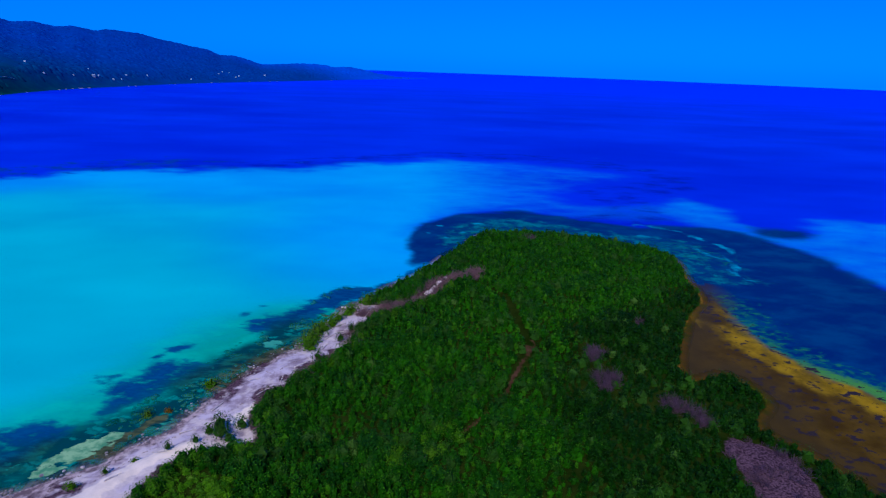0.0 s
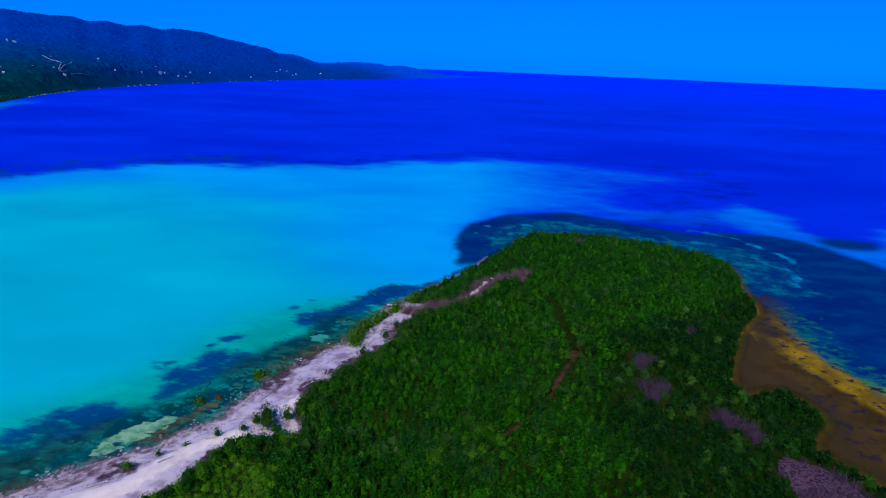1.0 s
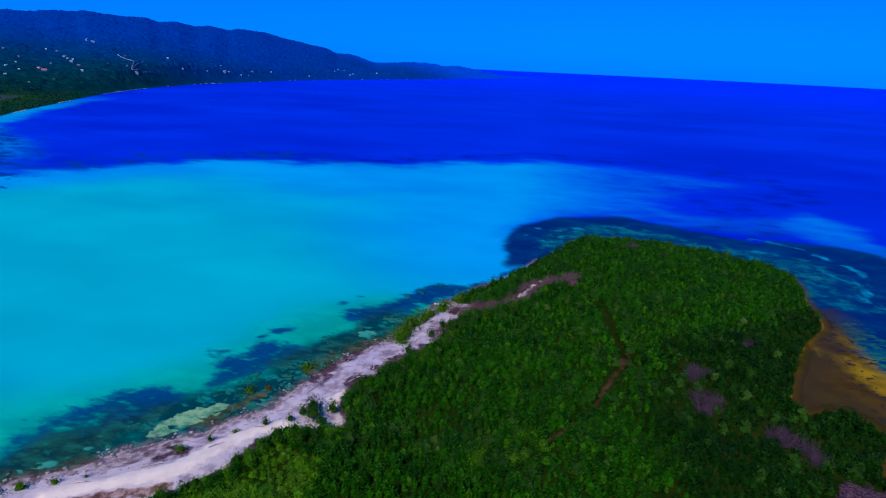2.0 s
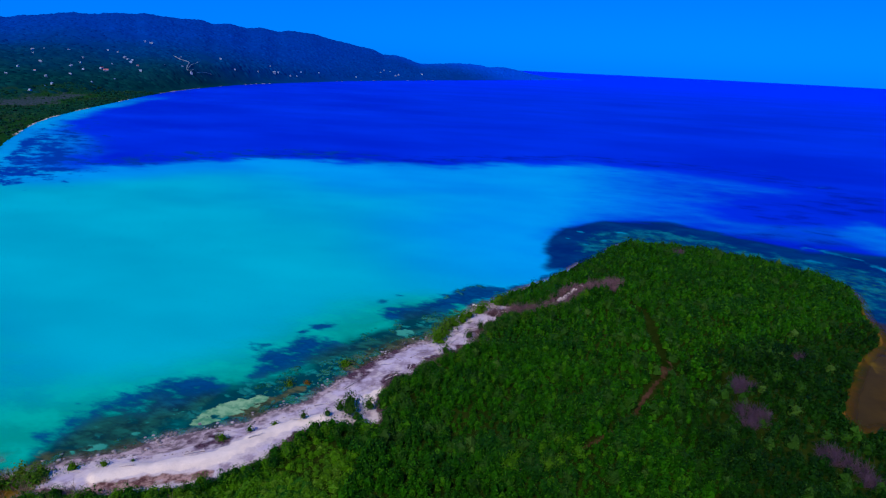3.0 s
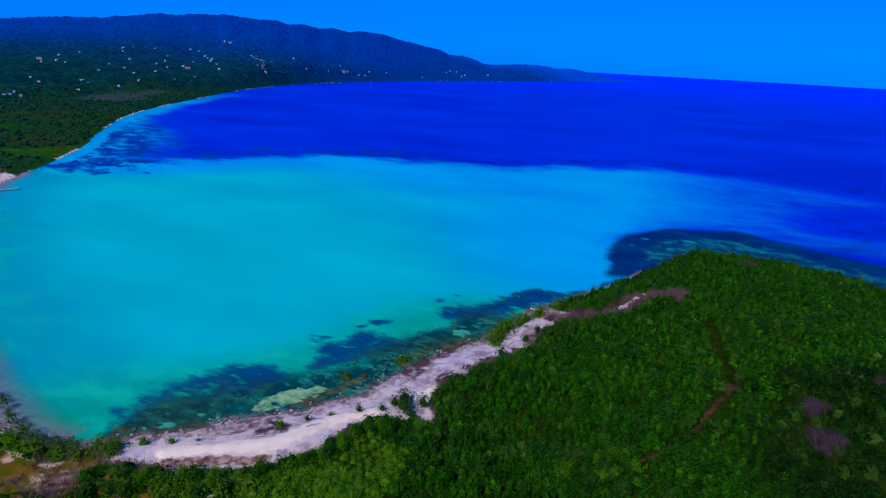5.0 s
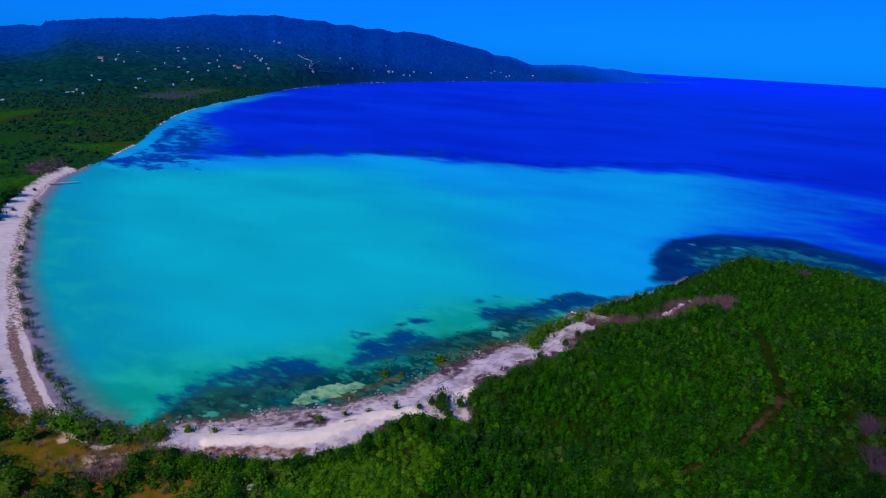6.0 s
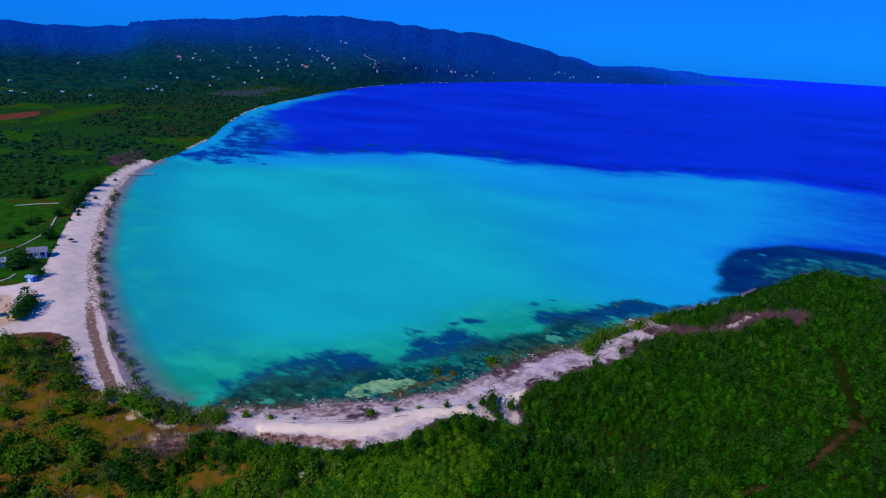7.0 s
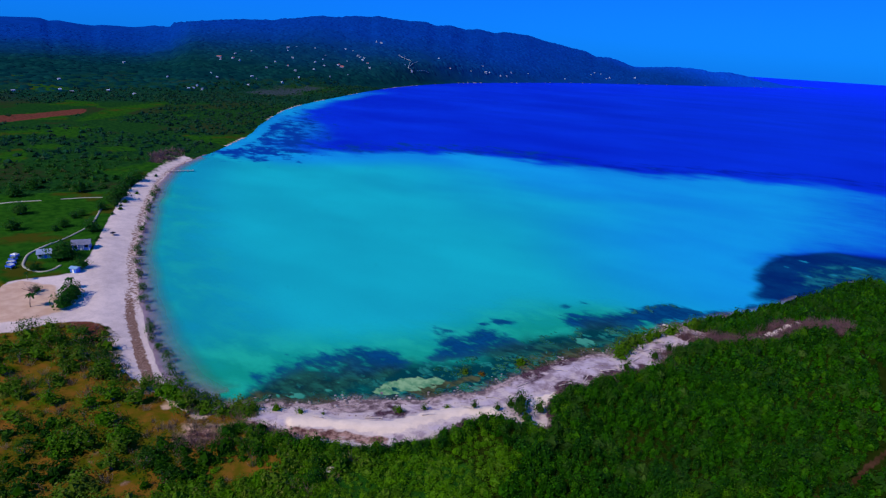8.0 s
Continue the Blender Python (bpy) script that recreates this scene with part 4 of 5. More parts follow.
grow = (0.50 + 0.42 * fbm(px, py, 16, 61) + 0.30 * smooth(vnoise(px, py, 5.5, 62), 0.25, 0.75)) * (0.78 + 0.6 * rng.random(len(px)) ** 2)
low = (px < -38) & (py < 92 - 0.25 * (px + 38)) | (px < -58)
near = (np.hypot(px, py) < 150) & (np.hypot(px, py) > 78) & ~low
# eastern plants, which get the vignette-darkened leaf colour
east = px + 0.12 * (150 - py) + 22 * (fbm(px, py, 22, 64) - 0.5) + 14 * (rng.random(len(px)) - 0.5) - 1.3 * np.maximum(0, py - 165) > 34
for part_of, crowns, leaf, label, seed in (
        (near & east, NEAR_CROWN, LEAF_EAST, "mangrove thicket round the bare clearing, leaves darkened for lens vignette", 17),
        (near & ~east, NEAR_CROWN, LEAF_MANGROVE, "dense green mangrove thicket on the spit", 1),
        (low, LOW_CROWN, LEAF_LOW, "low mixed green thicket behind the sand", 9),
        (~near & ~low & east, FAR_CROWN, LEAF_EAST, "mangrove thicket beside the brown lagoon, leaves darkened for lens vignette", 16),
        (~near & ~low & ~east, FAR_CROWN, LEAF_MANGROVE, "dense green mangrove thicket over the headland", 2)):
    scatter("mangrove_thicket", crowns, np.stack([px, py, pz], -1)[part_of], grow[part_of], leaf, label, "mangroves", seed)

tall = (rng.random(len(px)) < np.where((signed(SAND_SPIT, px, py) > -6) & (py > 84), 0.26, np.where((bare(px, py) > -9) | (psd < 7) & (py > 225), 0.07, 0.022))) & ~low
scatter("mangrove_thicket", TALL_CROWN, np.stack([px, py, pz], -1)[tall], (0.85 + 0.4 * rng.random(len(px)))[tall], LEAF_GREY,
        "taller grey-green mangroves standing over the thicket", "mangroves", 18)

qx, qy = spots(-240, -60, -30, 75, 3.0, 12)
qb = bare(qx, qy)
THICKET = ((-112, 34, 6), (-106, 32, 5), (-119, 36, 5), (-110.5, 39.5, 3.5), (-105.3, 46, 3), (-97, 50, 4), (-90, 47, 6), (-86, 53, 6), (-96, 44, 3))
OPEN = ((-110, 52, 9), (-117, 49, 5), (-103, 40.5, 4.5), (-146, 46, 8), (-158, 65, 7), (-92.5, 40.5, 3.5), (-127, 44, 8), (-132, 49, 5), (-97, 47, 3))
glade = np.full(len(qx), -99.0)
for cx, cy, cr in OPEN:
    glade = np.maximum(glade, cr - np.hypot(qx - cx, qy - cy))
dense = np.full(len(qx), -99.0)
for cx, cy, cr in THICKET:
    dense = np.maximum(dense, cr - np.hypot(qx - cx, qy - cy))
thick = 0.5 * smooth(dense, -1, 1) - 0.3 * smooth(scrub_sand(qx, qy), -4.5, -1) + fbm(qx, qy, 11, 63) * 0.5 + 0.16 * rng.random(len(qx)) + 0.30 * smooth(glade, 0.5, -3.5) + 0.06 + 0.32 * smooth(np.hypot((qx + 117) / 1.3, qy - 31), 15, 8) + 0.2 * smooth(np.hypot(qx + 164, qy - 48), 16, 8) - 0.14 * smooth(glade, 1, 4)
ok = (qb < -0.8) & (signed(SAND_BEACH, qx, qy) < -2.6) & (signed(LAND, qx, qy) > 1.5) & (thick > 0.41) & (signed(LAWN, qx, qy) < -2) & (np.hypot(qx, qy) > 60) & (qy > -0.27 * qx - 12)
qx, qy, dense = qx[ok], qy[ok], dense[ok]
rich = 0.6 * smooth(dense, -2, 0.5) + 1.1 * (fbm(qx, qy, 9, 66) - 0.5) + 0.25 * (rng.random(len(qx)) - 0.5) > 0.2
size = 0.5 + 0.95 * rng.random(len(qx)) ** 2
for part_of, leaf, label, seed in ((~rich, LEAF_SCRUB, "patchy scrub bushes on dry orange soil", 3), (rich, LEAF_RICH, "dark green leafy scrub thicket", 20)):
    scatter("scrub", SCRUB_CROWN, np.stack([qx, qy, ground_z(qx, qy) - 0.2], -1)[part_of], size[part_of], leaf, label, "scrub", seed)

ux, uy = spots(-1120, -190, -40, 900, 5.8, 13)
ur, usd = np.hypot(ux, uy), signed(LAND, ux, uy)
density = fbm(ux, uy, 70, 65)
fields = np.maximum(np.maximum(np.where(plots(ux, uy) > 0.4, 1.0, signed(RED_FIELD, ux, uy)), signed(LIME_PLOT, ux, uy)), np.maximum(np.maximum(signed(GREEN_FIELD, ux, uy), signed(BARE_PATCH, ux, uy)), signed(SALT_PAN, ux, uy) + 90 * (fbm(ux, uy, 60, 98) - 0.5)))
ok = (usd > 3) & ((fields < -3) | (rng.random(len(ux)) < 0.12)) & (signed(SAND_BEACH, ux, uy) < -4) & (signed(LAWN, ux, uy) < -3) & ((density > np.where(ur > 760, 0.34, 0.44)) | (usd < 60)) & (ur < 1150) & (ur < np.interp(np.degrees(np.arctan2(ux, uy)), FOOT_AZ, FOOT) + 60)
ok &= ~((usd < 20) & (uy < 225)) & (np.hypot((ux + 366) / 1.3, uy - 214) > 13) & (uy > -0.25 * ux - 25)
ux, uy, ur = ux[ok], uy[ok], ur[ok]
uz = ground_z(ux, uy) - 0.5
size = 0.26 + 0.62 * rng.random(len(ux)) ** 2
# from 420 m out the trees wear the haze-tinted leaves
for part_of, crowns, leaf, seed in ((ur < 420, WOOD_CROWN, LEAF_WOOD, 4), (ur >= 420, WOOD_SMALL, LEAF_HAZED, 5)):
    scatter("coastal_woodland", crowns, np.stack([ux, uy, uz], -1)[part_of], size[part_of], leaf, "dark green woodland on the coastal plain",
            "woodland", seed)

hx, hy = spots(-2600, -260, 250, 2900, 12.5, 14)
hsd = signed(LAND, hx, hy)
hz = hill(hx, hy, hsd)
haz, hr = np.degrees(np.arctan2(hx, hy)), np.hypot(hx, hy)
ok = (hz > 2.5) & (hr < 2900) & (haz > -75) & (hsd > 25) & (hr < np.interp(haz, FOOT_AZ, FOOT) + np.interp(haz, (-60, -44, -30, -20, -10), (1500, 900, 800, 560, 220)))
ok &= fbm(hx, hy, 45, 78) > 0.34
hx, hy = hx[ok], hy[ok]
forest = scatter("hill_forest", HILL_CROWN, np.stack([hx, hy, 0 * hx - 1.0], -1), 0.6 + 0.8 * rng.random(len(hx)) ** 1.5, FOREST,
                 "dark green hill forest, distance haze put into its leaf colour", "forest", 10, True)
co = np.empty(len(forest.data.vertices) * 3, np.float32)
forest.data.vertices.foreach_get("co", co)
co = co.reshape(-1, 3).astype(float)
co[:, 2] += ground_z(co[:, 0], co[:, 1])
forest.data.vertices.foreach_set("co", co.astype(np.float32).ravel())
forest.data.update()
# each crown carries its share of painted haze
forest.data.attributes.new("hill_haze", "FLOAT", "POINT").data.foreach_set("value", haze_share(co[:, 0], co[:, 1], co[:, 2] - 2).astype(np.float32))
forest.data.attributes.new("far_haze", "FLOAT", "POINT").data.foreach_set("value", smooth(co[:, 1], 2250, 2650).astype(np.float32))

# ---- builders of things ----
def part(name, bm, material, parent, label=""):
    """Links a bmesh as one mesh under a thing or a part."""
    me = bpy.data.meshes.new(name)
    bm.to_mesh(me)
    bm.free()
    me.materials.append(material)
    ob = new(name, me)
    ob.parent = parent
    return tagged(ob, label)


def leaves_part(name, arrays, material, parent, label=""):
    ob = sheet(name, *arrays, material, {"lot": np.full(len(arrays[0]), 0.5)}, flat=True)
    ob.parent = parent
    return tagged(ob, label)


def thing(name, label, category, group="", at=(0, 0, 0), turn=0.0):
    ob = new(name)
    ob.empty_display_size = 0.2
    ob.matrix_world = pose(*at, 0, 0, turn)
    return tagged(ob, label, category, group)


def tube(bm, points, radii, sides=6):
    """A tapered limb through the points."""
    rings = []
    pts = [Vector(p) for p in points]
    for k, (p, r) in enumerate(zip(pts, radii)):
        way = (pts[min(k + 1, len(pts) - 1)] - pts[max(k - 1, 0)]).normalized()
        side = way.orthogonal().normalized()
        other = way.cross(side)
        rings.append([bm.verts.new(p + r * (side * math.cos(a) + other * math.sin(a))) for a in [2 * math.pi * q / sides for q in range(sides)]])
    for a, b in zip(rings[:-1], rings[1:]):
        for q in range(sides):
            bm.faces.new((a[q], a[(q + 1) % sides], b[(q + 1) % sides], b[q]))
    bm.faces.new(rings[-1])
    bm.faces.new(rings[0][::-1])
    return bm


def box(bm, x0, x1, y0, y1, z0, z1, bevel=0.0):
    made = bmesh.ops.create_cube(bm, size=1.0)["verts"]
    for v in made:
        v.co = Vector((x0 if v.co.x < 0 else x1, y0 if v.co.y < 0 else y1, z0 if v.co.z < 0 else z1))
    if bevel:
        bmesh.ops.bevel(bm, geom=list({e for v in made for e in v.link_edges}), offset=bevel, segments=1, affect="EDGES")
    return bm


def make_tree(name, label, category, group, crown, height, material, seed, bark=BARK, stems=1):
    """A trunk that forks into limbs, under a crown of leaf clumps."""
    r = random.Random(seed)
    tree = thing(name, label, category, group)
    for s in range(stems):
        bm = bmesh.new()
        lean = (r.uniform(-0.3, 0.3) * s, r.uniform(-0.3, 0.3) * s)
        fork = Vector((lean[0] * height, lean[1] * height, height * 0.45))
        tube(bm, [(lean[0], lean[1], -0.4), (lean[0] * 1.5, lean[1] * 1.5, height * 0.22), fork], (0.055 * height, 0.042 * height, 0.034 * height), 7)
        for k in range(4):
            a = k * 1.6 + r.uniform(0, 0.8)
            tip = fork + Vector((math.cos(a) * height * 0.28, math.sin(a) * height * 0.28, height * r.uniform(0.2, 0.36)))
            tube(bm, [fork - Vector((0, 0, 0.05 * height)), fork.lerp(tip, 0.5) + Vector((0, 0, 0.03 * height)), tip], (0.03 * height, 0.02 * height, 0.008 * height), 5)
        part("trunk", bm, bark, tree)
    leaves_part("crown", crown, material, tree)
    return tree


def make_bush(name, label, category, group, crown, height, material, seed):
    r = random.Random(seed)
    bush = thing(name, label, category, group)
    for k in range(4):
        bm = bmesh.new()
        a = k * 1.57 + r.uniform(-0.4, 0.4)
        tube(bm, [(0.08 * math.cos(a), 0.08 * math.sin(a), -0.3), (0.2 * height * math.cos(a), 0.2 * height * math.sin(a), height * 0.3),
                  (0.32 * height * math.cos(a), 0.32 * height * math.sin(a), height * 0.62)], (0.05, 0.04, 0.015), 5)
        part("stem", bm, BARK, bush)
    leaves_part("foliage", crown, material, bush)
    return bush


def stand(ob, x, y, scale=1.0, turn=None, sink=0.0, place=copy_thing):
    """A copy of a thing on the ground at x, y."""
    ob.scale = (scale, scale, scale)
    return place(ob, pose(x, y, ground_z(x, y) - sink, 0, 0, rng.uniform(0, 360) if turn is None else turn))


def drop(*things):
    """Takes the patterns away once their copies stand."""
    for ob in things:
        for o in (*ob.children_recursive, ob):
            bpy.data.objects.remove(o)


# ---- mangroves and bushes of the spit ----
edge_trees = [make_tree("mangrove_tree", "low mangrove tree with glossy green leaves beside the sand", "tree", "mangroves beside the sand",
                        leaf_crown(100 + k, 240, 0.34, 3.4, 3.0, 7), 2.6, LEAF_LOW if k == 2 else LEAF_MANGROVE, k) for k in range(3)]
ex, ey = spots(-96, 5, 60, 215, 2.3, 21)
edge = bare(ex, ey)
keep = (edge < -0.5) & (edge > -3.6) & (signed(LAND, ex, ey) > 1.5)
for k, (x, y) in enumerate(zip(ex[keep][:190], ey[keep][:190])):
    stand(edge_trees[k % 3], float(x), float(y), 0.65 + 0.4 * rng.random())
drop(*edge_trees)

shore_bushes = [make_bush("shore_bush", "bright green mangrove bush at the water's edge", "bush", "bushes along the shore",
                          leaf_crown(120 + k, 260, 0.34, 3.8, 2.6, 8, 0.15, True, 1.6), 2.4, LEAF_SHORE, k) for k in range(4)]
SHORE_BUSHES = [(-66.7, 115.0, 0.85), (-57.5, 128.6, 1.0), (-69.0, 90.0, 0.7), (-61.1, 98.2, 0.45), 
                (-37.2, 149.0, 1.0), (-37.6, 152.0, 1.2), (-38.0, 155.5, 1.2), (-37.2, 159.0, 1.2), (-36.0, 162.5, 1.1),
                (-34.0, 166.0, 1.0), (-32.6, 169.5, 0.9), (-30.4, 173.8, 0.9), (-29.4, 176.3, 1.0), (-25.0, 183.0, 1.1), (-95.0, 70.0, 1.2),
                (-96.5, 67.0, 1.0), (-99.0, 65.0, 1.2), (-101.6, 63.0, 1.2), (-104.0, 64.2, 1.3), (-106.5, 63.0, 1.0), (-85.8, 76.0, 0.55), (-90.7, 73.4, 0.7), (-93.8, 67.9, 1.0), (-81.5, 78.9, 0.25)]
for k, (x, y, s) in enumerate(SHORE_BUSHES):
    stand(shore_bushes[k % 4], x, y, s * (1.3 if y > 145 else 1.0))
drop(*shore_bushes)
grey_bush = make_bush("sand_shrub", "grey-green half-bare shrub growing on the sand", "bush", "shrubs on the sand", leaf_crown(126, 280, 0.28, 3.0, 3.2, 7, 0.2, True, 1.4), 2.4, LEAF_GREY, 6)
for x, y, s in ((-43.0, 109.3, 0.9), (-46.4, 106.0, 1.15), (-47.6, 109.0, 1.1), (-49.5, 107.2, 0.7), (-44.2, 104.5, 0.8), (-55.5, 101.0, 0.55), (-65.0, 94.5, 0.45), (-51.0, 104.0, 0.5),
                (-40.5, 112.5, 0.9), (-39.0, 117.0, 0.8), (-33.0, 141.0, 0.9), (-29.0, 153.0, 0.8), (-27.0, 160.0, 0.8)):
    stand(grey_bush, x, y, 1.25 * s)
drop(grey_bush)
brown_bush = make_bush("shore_bush", "small rust-brown mangrove bush standing in the shallows", "bush", "", leaf_crown(125, 140, 0.26, 2.2, 1.4, 5), 1.3,
                       leaf_material("rusty_leaves", (0.10, 0.05, 0.004), (0.20, 0.11, 0.008), (0.08, 0.08, 0.01)), 5)
brown_bush.matrix_world = pose(-63.0, 117.0, ground_z(-63.0, 117.0))

sapling = make_bush("beach_sapling", "small dark-leaved sapling growing on the waterline", "bush", "saplings along the beach",
                    leaf_crown(130, 190, 0.40, 2.9, 3.3, 9, 0.3, False, 1.8), 2.6, LEAF_WOOD, 9)
line = curve(BEACH_SHORE[:7], closed=False, steps=24)
way = np.r_[0, np.cumsum(np.hypot(*np.diff(line, axis=0).T))]
at = 2.0
while at < 190:
    x, y = (float(np.interp(at, way, line[:, q])) for q in (0, 1))
    stand(sapling, x + rng.uniform(-0.8, 0.8), y - 0.2 + rng.uniform(-1.2, 0.8), 0.35 + 0.6 * rng.random() ** 1.5)
    at += rng.uniform(1.0, 2.6) if rng.random() < 0.78 else rng.uniform(5, 8)
for x, y, s in ((-109.5, 65.6, 0.8), (-112.5, 65.4, 0.6), (-115.5, 65.8, 0.9), (-118.5, 66.6, 0.7), (-122, 67.4, 0.9), (-125, 68.6, 0.6), (-107, 66.2, 0.7), (-104.5, 67.6, 0.6),
                (-128.5, 70.2, 0.9), (-131, 71.6, 0.7)):
    stand(sapling, x, y, s)
drop(sapling)
low_bush = make_bush("sand_bush", "low dark green bush on the open sand", "bush", "bushes on the open beach", leaf_crown(133, 170, 0.34, 2.2, 1.5, 6), 0.9, LEAF_WOOD, 12)
for x, y, s in ((-287.9, 150.4, 0.9), (-264.6, 129.8, 0.9), (-320.2, 179.2, 0.9), (-275.6, 137.7, 1.1), (-258.8, 123.3, 0.8), (-230.9, 103.6, 0.8), (-228.5, 101.5, 0.7), (-270, 133, 0.7)):
    stand(low_bush, x, y, s)
drop(low_bush)


# ---- dead brush, driftwood, rocks ----
def twig_shrub(seed, sticks, height, thick=0.04):
    r = np.random.default_rng(seed)
    verts, faces = [], []
    for k in range(sticks):
        a, tilt = r.uniform(0, 6.28), r.uniform(0.15, 1.25)
        way = np.array((math.cos(a) * math.sin(tilt), math.sin(a) * math.sin(tilt), math.cos(tilt)))
        base = np.array((r.normal() * 0.3, r.normal() * 0.3, 0))
        tip = base + way * height * r.uniform(0.6, 1.1)
        side = np.cross(way, (0.3, 0.9, 0.1))
        side /= np.linalg.norm(side)
        other = np.cross(way, side)
        at = len(verts)
        for p, w in ((base, thick), (tip, thick * 0.4)):
            verts += [p + side * w, p - side * w * 0.5 + other * w, p - side * w * 0.5 - other * w]
        for q in range(3):
            faces.append((at + q, at + (q + 1) % 3, at + 3 + (q + 1) % 3, at + 3 + q))
    return np.array(verts), np.array(faces)


def rock_shape(seed, flat, rough=(0.75, 1.2)):
    r = np.random.default_rng(seed)
    bm = bmesh.new()
    bmesh.ops.create_cube(bm, size=1.0)
    bmesh.ops.subdivide_edges(bm, edges=bm.edges[:], cuts=1, use_grid_fill=True)
    for v in bm.verts:
        v.co = v.co.normalized() * 0.5 * r.uniform(*rough)
        v.co.z *= flat
    bm.verts.ensure_lookup_table()
    out = np.array([v.co for v in bm.verts]), np.array([[v.index for v in f.verts] for f in bm.faces])
    bm.free()
    return out


TWIGS = [twig_shrub(140 + k, 18, 1.7) for k in range(3)]
tx, ty = spots(-100, 90, 52, 262, 1.3, 31)
fx, fy = spots(-388, -348, 195, 234, 2.0, 32)
tx, ty = np.r_[tx, fx], np.r_[ty, fy]
td = np.maximum(signed(CLEARING, tx, ty), 2.6 - line_distance(DEAD_STRIP, tx, ty))
for cx, cy, cr in DEAD_SPOTS:
    if cx < 0:
        td = np.maximum(td, cr * 0.9 - np.hypot(tx - cx, ty - cy))
rim = signed(SAND_SPIT, tx, ty)
dense = vnoise(tx, ty, 4, 33)
ok = ((td > -0.8) & (dense > 0.42) & (vnoise(tx, ty, 7, 34) > 0.3)) | ((np.abs(rim + 0.6) < np.where(ty > 118, 2.4, 1.1)) & (dense > np.where(ty > 118, 0.38, 0.55)) & (signed(LAND, tx, ty) > 4))
ok &= strip_sand(tx, ty) < 0.2
ok &= ~((signed(CLEARING, tx, ty) > 0) & (vnoise(tx, ty, 3, 92) < 0.55))
tx, ty = tx[ok], ty[ok]
for part_of, twig, label, seed in ((tx < 30, TWIG, "grey-purple leafless dead brush on bare ground", 6),
                                   (tx >= 30, TWIG_DARK, "dark purple dead brush over the bare clearing", 19)):
    scatter("dead_brush", TWIGS, np.stack([tx, ty, ground_z(tx, ty) - 0.1], -1)[part_of], (np.where(tx < -300, 1.9, 1.0) * (0.5 + 0.7 * rng.random(len(tx))))[part_of], twig, label, "dead brush", seed)

sx, sy = spots(-30, 70, 108, 270, 1.15, 35)
stand_d = 1.3 - np.abs(line_distance(DEAD_STRIP, sx, sy) - 2.0) + 3 * (fbm(sx, sy, 6, 36) - 0.5)
for cx, cy, cr in DEAD_SPOTS:
    stand_d = np.maximum(stand_d, cr * 0.65 - np.hypot(sx - cx, sy - cy) + 3 * (fbm(sx, sy, 3, 37) - 0.5))
ok = (stand_d > 0) & (strip_sand(sx, sy) < -0.3) & (signed(LAND, sx, sy) > 2)
sx, sy = sx[ok], sy[ok]
for part_of, twig, label, seed in ((sx < 22, TWIG, "tall dusty pink leafless mangroves standing dead", 15), (sx >= 22, TWIG_DARK, "tall purple-grey leafless mangroves standing dead", 21)):
    scatter("dead_brush", [twig_shrub(148 + k, 26, 2.7, 0.035) for k in range(4)], np.stack([sx, sy, ground_z(sx, sy) - 0.1], -1)[part_of],
            (0.6 + 0.6 * rng.random(len(sx)))[part_of], twig, label, "dead brush", seed)

bx, by = spots(-200, -62, 25, 72, 3.2, 34)
ok = (bare(bx, by) < -0.5) & (rng.random(len(bx)) < 0.4) & (signed(LAND, bx, by) > 2) & (signed(LAWN, bx, by) < -2)
wx, wy = spots(-104, -80, 52, 70, 1.3, 38)
more = (scrub_sand(wx, wy) > -3.5) & (scrub_sand(wx, wy) < 0.6) & (rng.random(len(wx)) < 0.6)
bx, by = np.r_[bx[ok], wx[more]], np.r_[by[ok], wy[more]]
scatter("bare_shrubs", [twig_shrub(145 + k, 30, 1.5, 0.025) for k in range(3)], np.stack([bx, by, ground_z(bx, by) - 0.1], -1), 0.7 + 0.8 * rng.random(len(bx)), TWIG_PALE,
        "grey half-bare shrubs scattered on dry orange soil", "dry shrubs", 12)

ROCKS = [rock_shape(150 + k, 0.45) for k in range(4)]
rx, ry = spots(-104, -20, 64, 190, 0.9, 41)
rs = signed(LAND, rx, ry) + shore_warp(rx, ry)
ok = (rs > -3.0) & (rs < 3.2) & (fbm(rx, ry, 6, 42) > 0.5) & (rng.random(len(rx)) < 0.75)
rx, ry = rx[ok], ry[ok]
scatter("ledge_rocks", ROCKS, np.stack([rx, ry, np.maximum(ground_z(rx, ry), -0.15)], -1), 0.25 + 0.8 * rng.random(len(rx)) ** 2, ROCK,
        "broken coral rock along the water's edge", "rocks", 7)

cx, cy = spots(-104, -24, 74, 200, 1.25, 43)
cs = -(signed(LAND, cx, cy) + shore_warp(cx, cy))
ok = (cs > 0.8) & (cs < 15) & (rng.random(len(cx)) < 0.52 * np.clip(1.15 - cs / 20, 0, 1)) & (fbm(cx, cy, 9, 44) > 0.40) & (signed(PALE_SHELF, cx, cy) < -0.5) & ((cx > -74) | (rng.random(len(cx)) < 0.25))
for bed in WEED_BEDS:
    ok &= signed(bed, cx, cy) < 4 * rng.random(len(cx))
cx, cy = cx[ok], cy[ok]
scatter("reef_cobbles", [(v * np.array((1.6, 0.9, 1.0)), f) for v, f in (rock_shape(155 + k, 0.16, (0.55, 1.35)) for k in range(8))],
        np.stack([cx, cy, np.full(len(cx), 0.0)], -1), 0.6 + 1.9 * rng.random(len(cx)) ** 2, COBBLE, "pale green algae-covered cobbles just under the sea's surface", "cobbles", 13, True)

kx, ky = spots(-365, -40, 55, 235, 0.62, 51)
ks = signed(LAND, kx, ky)
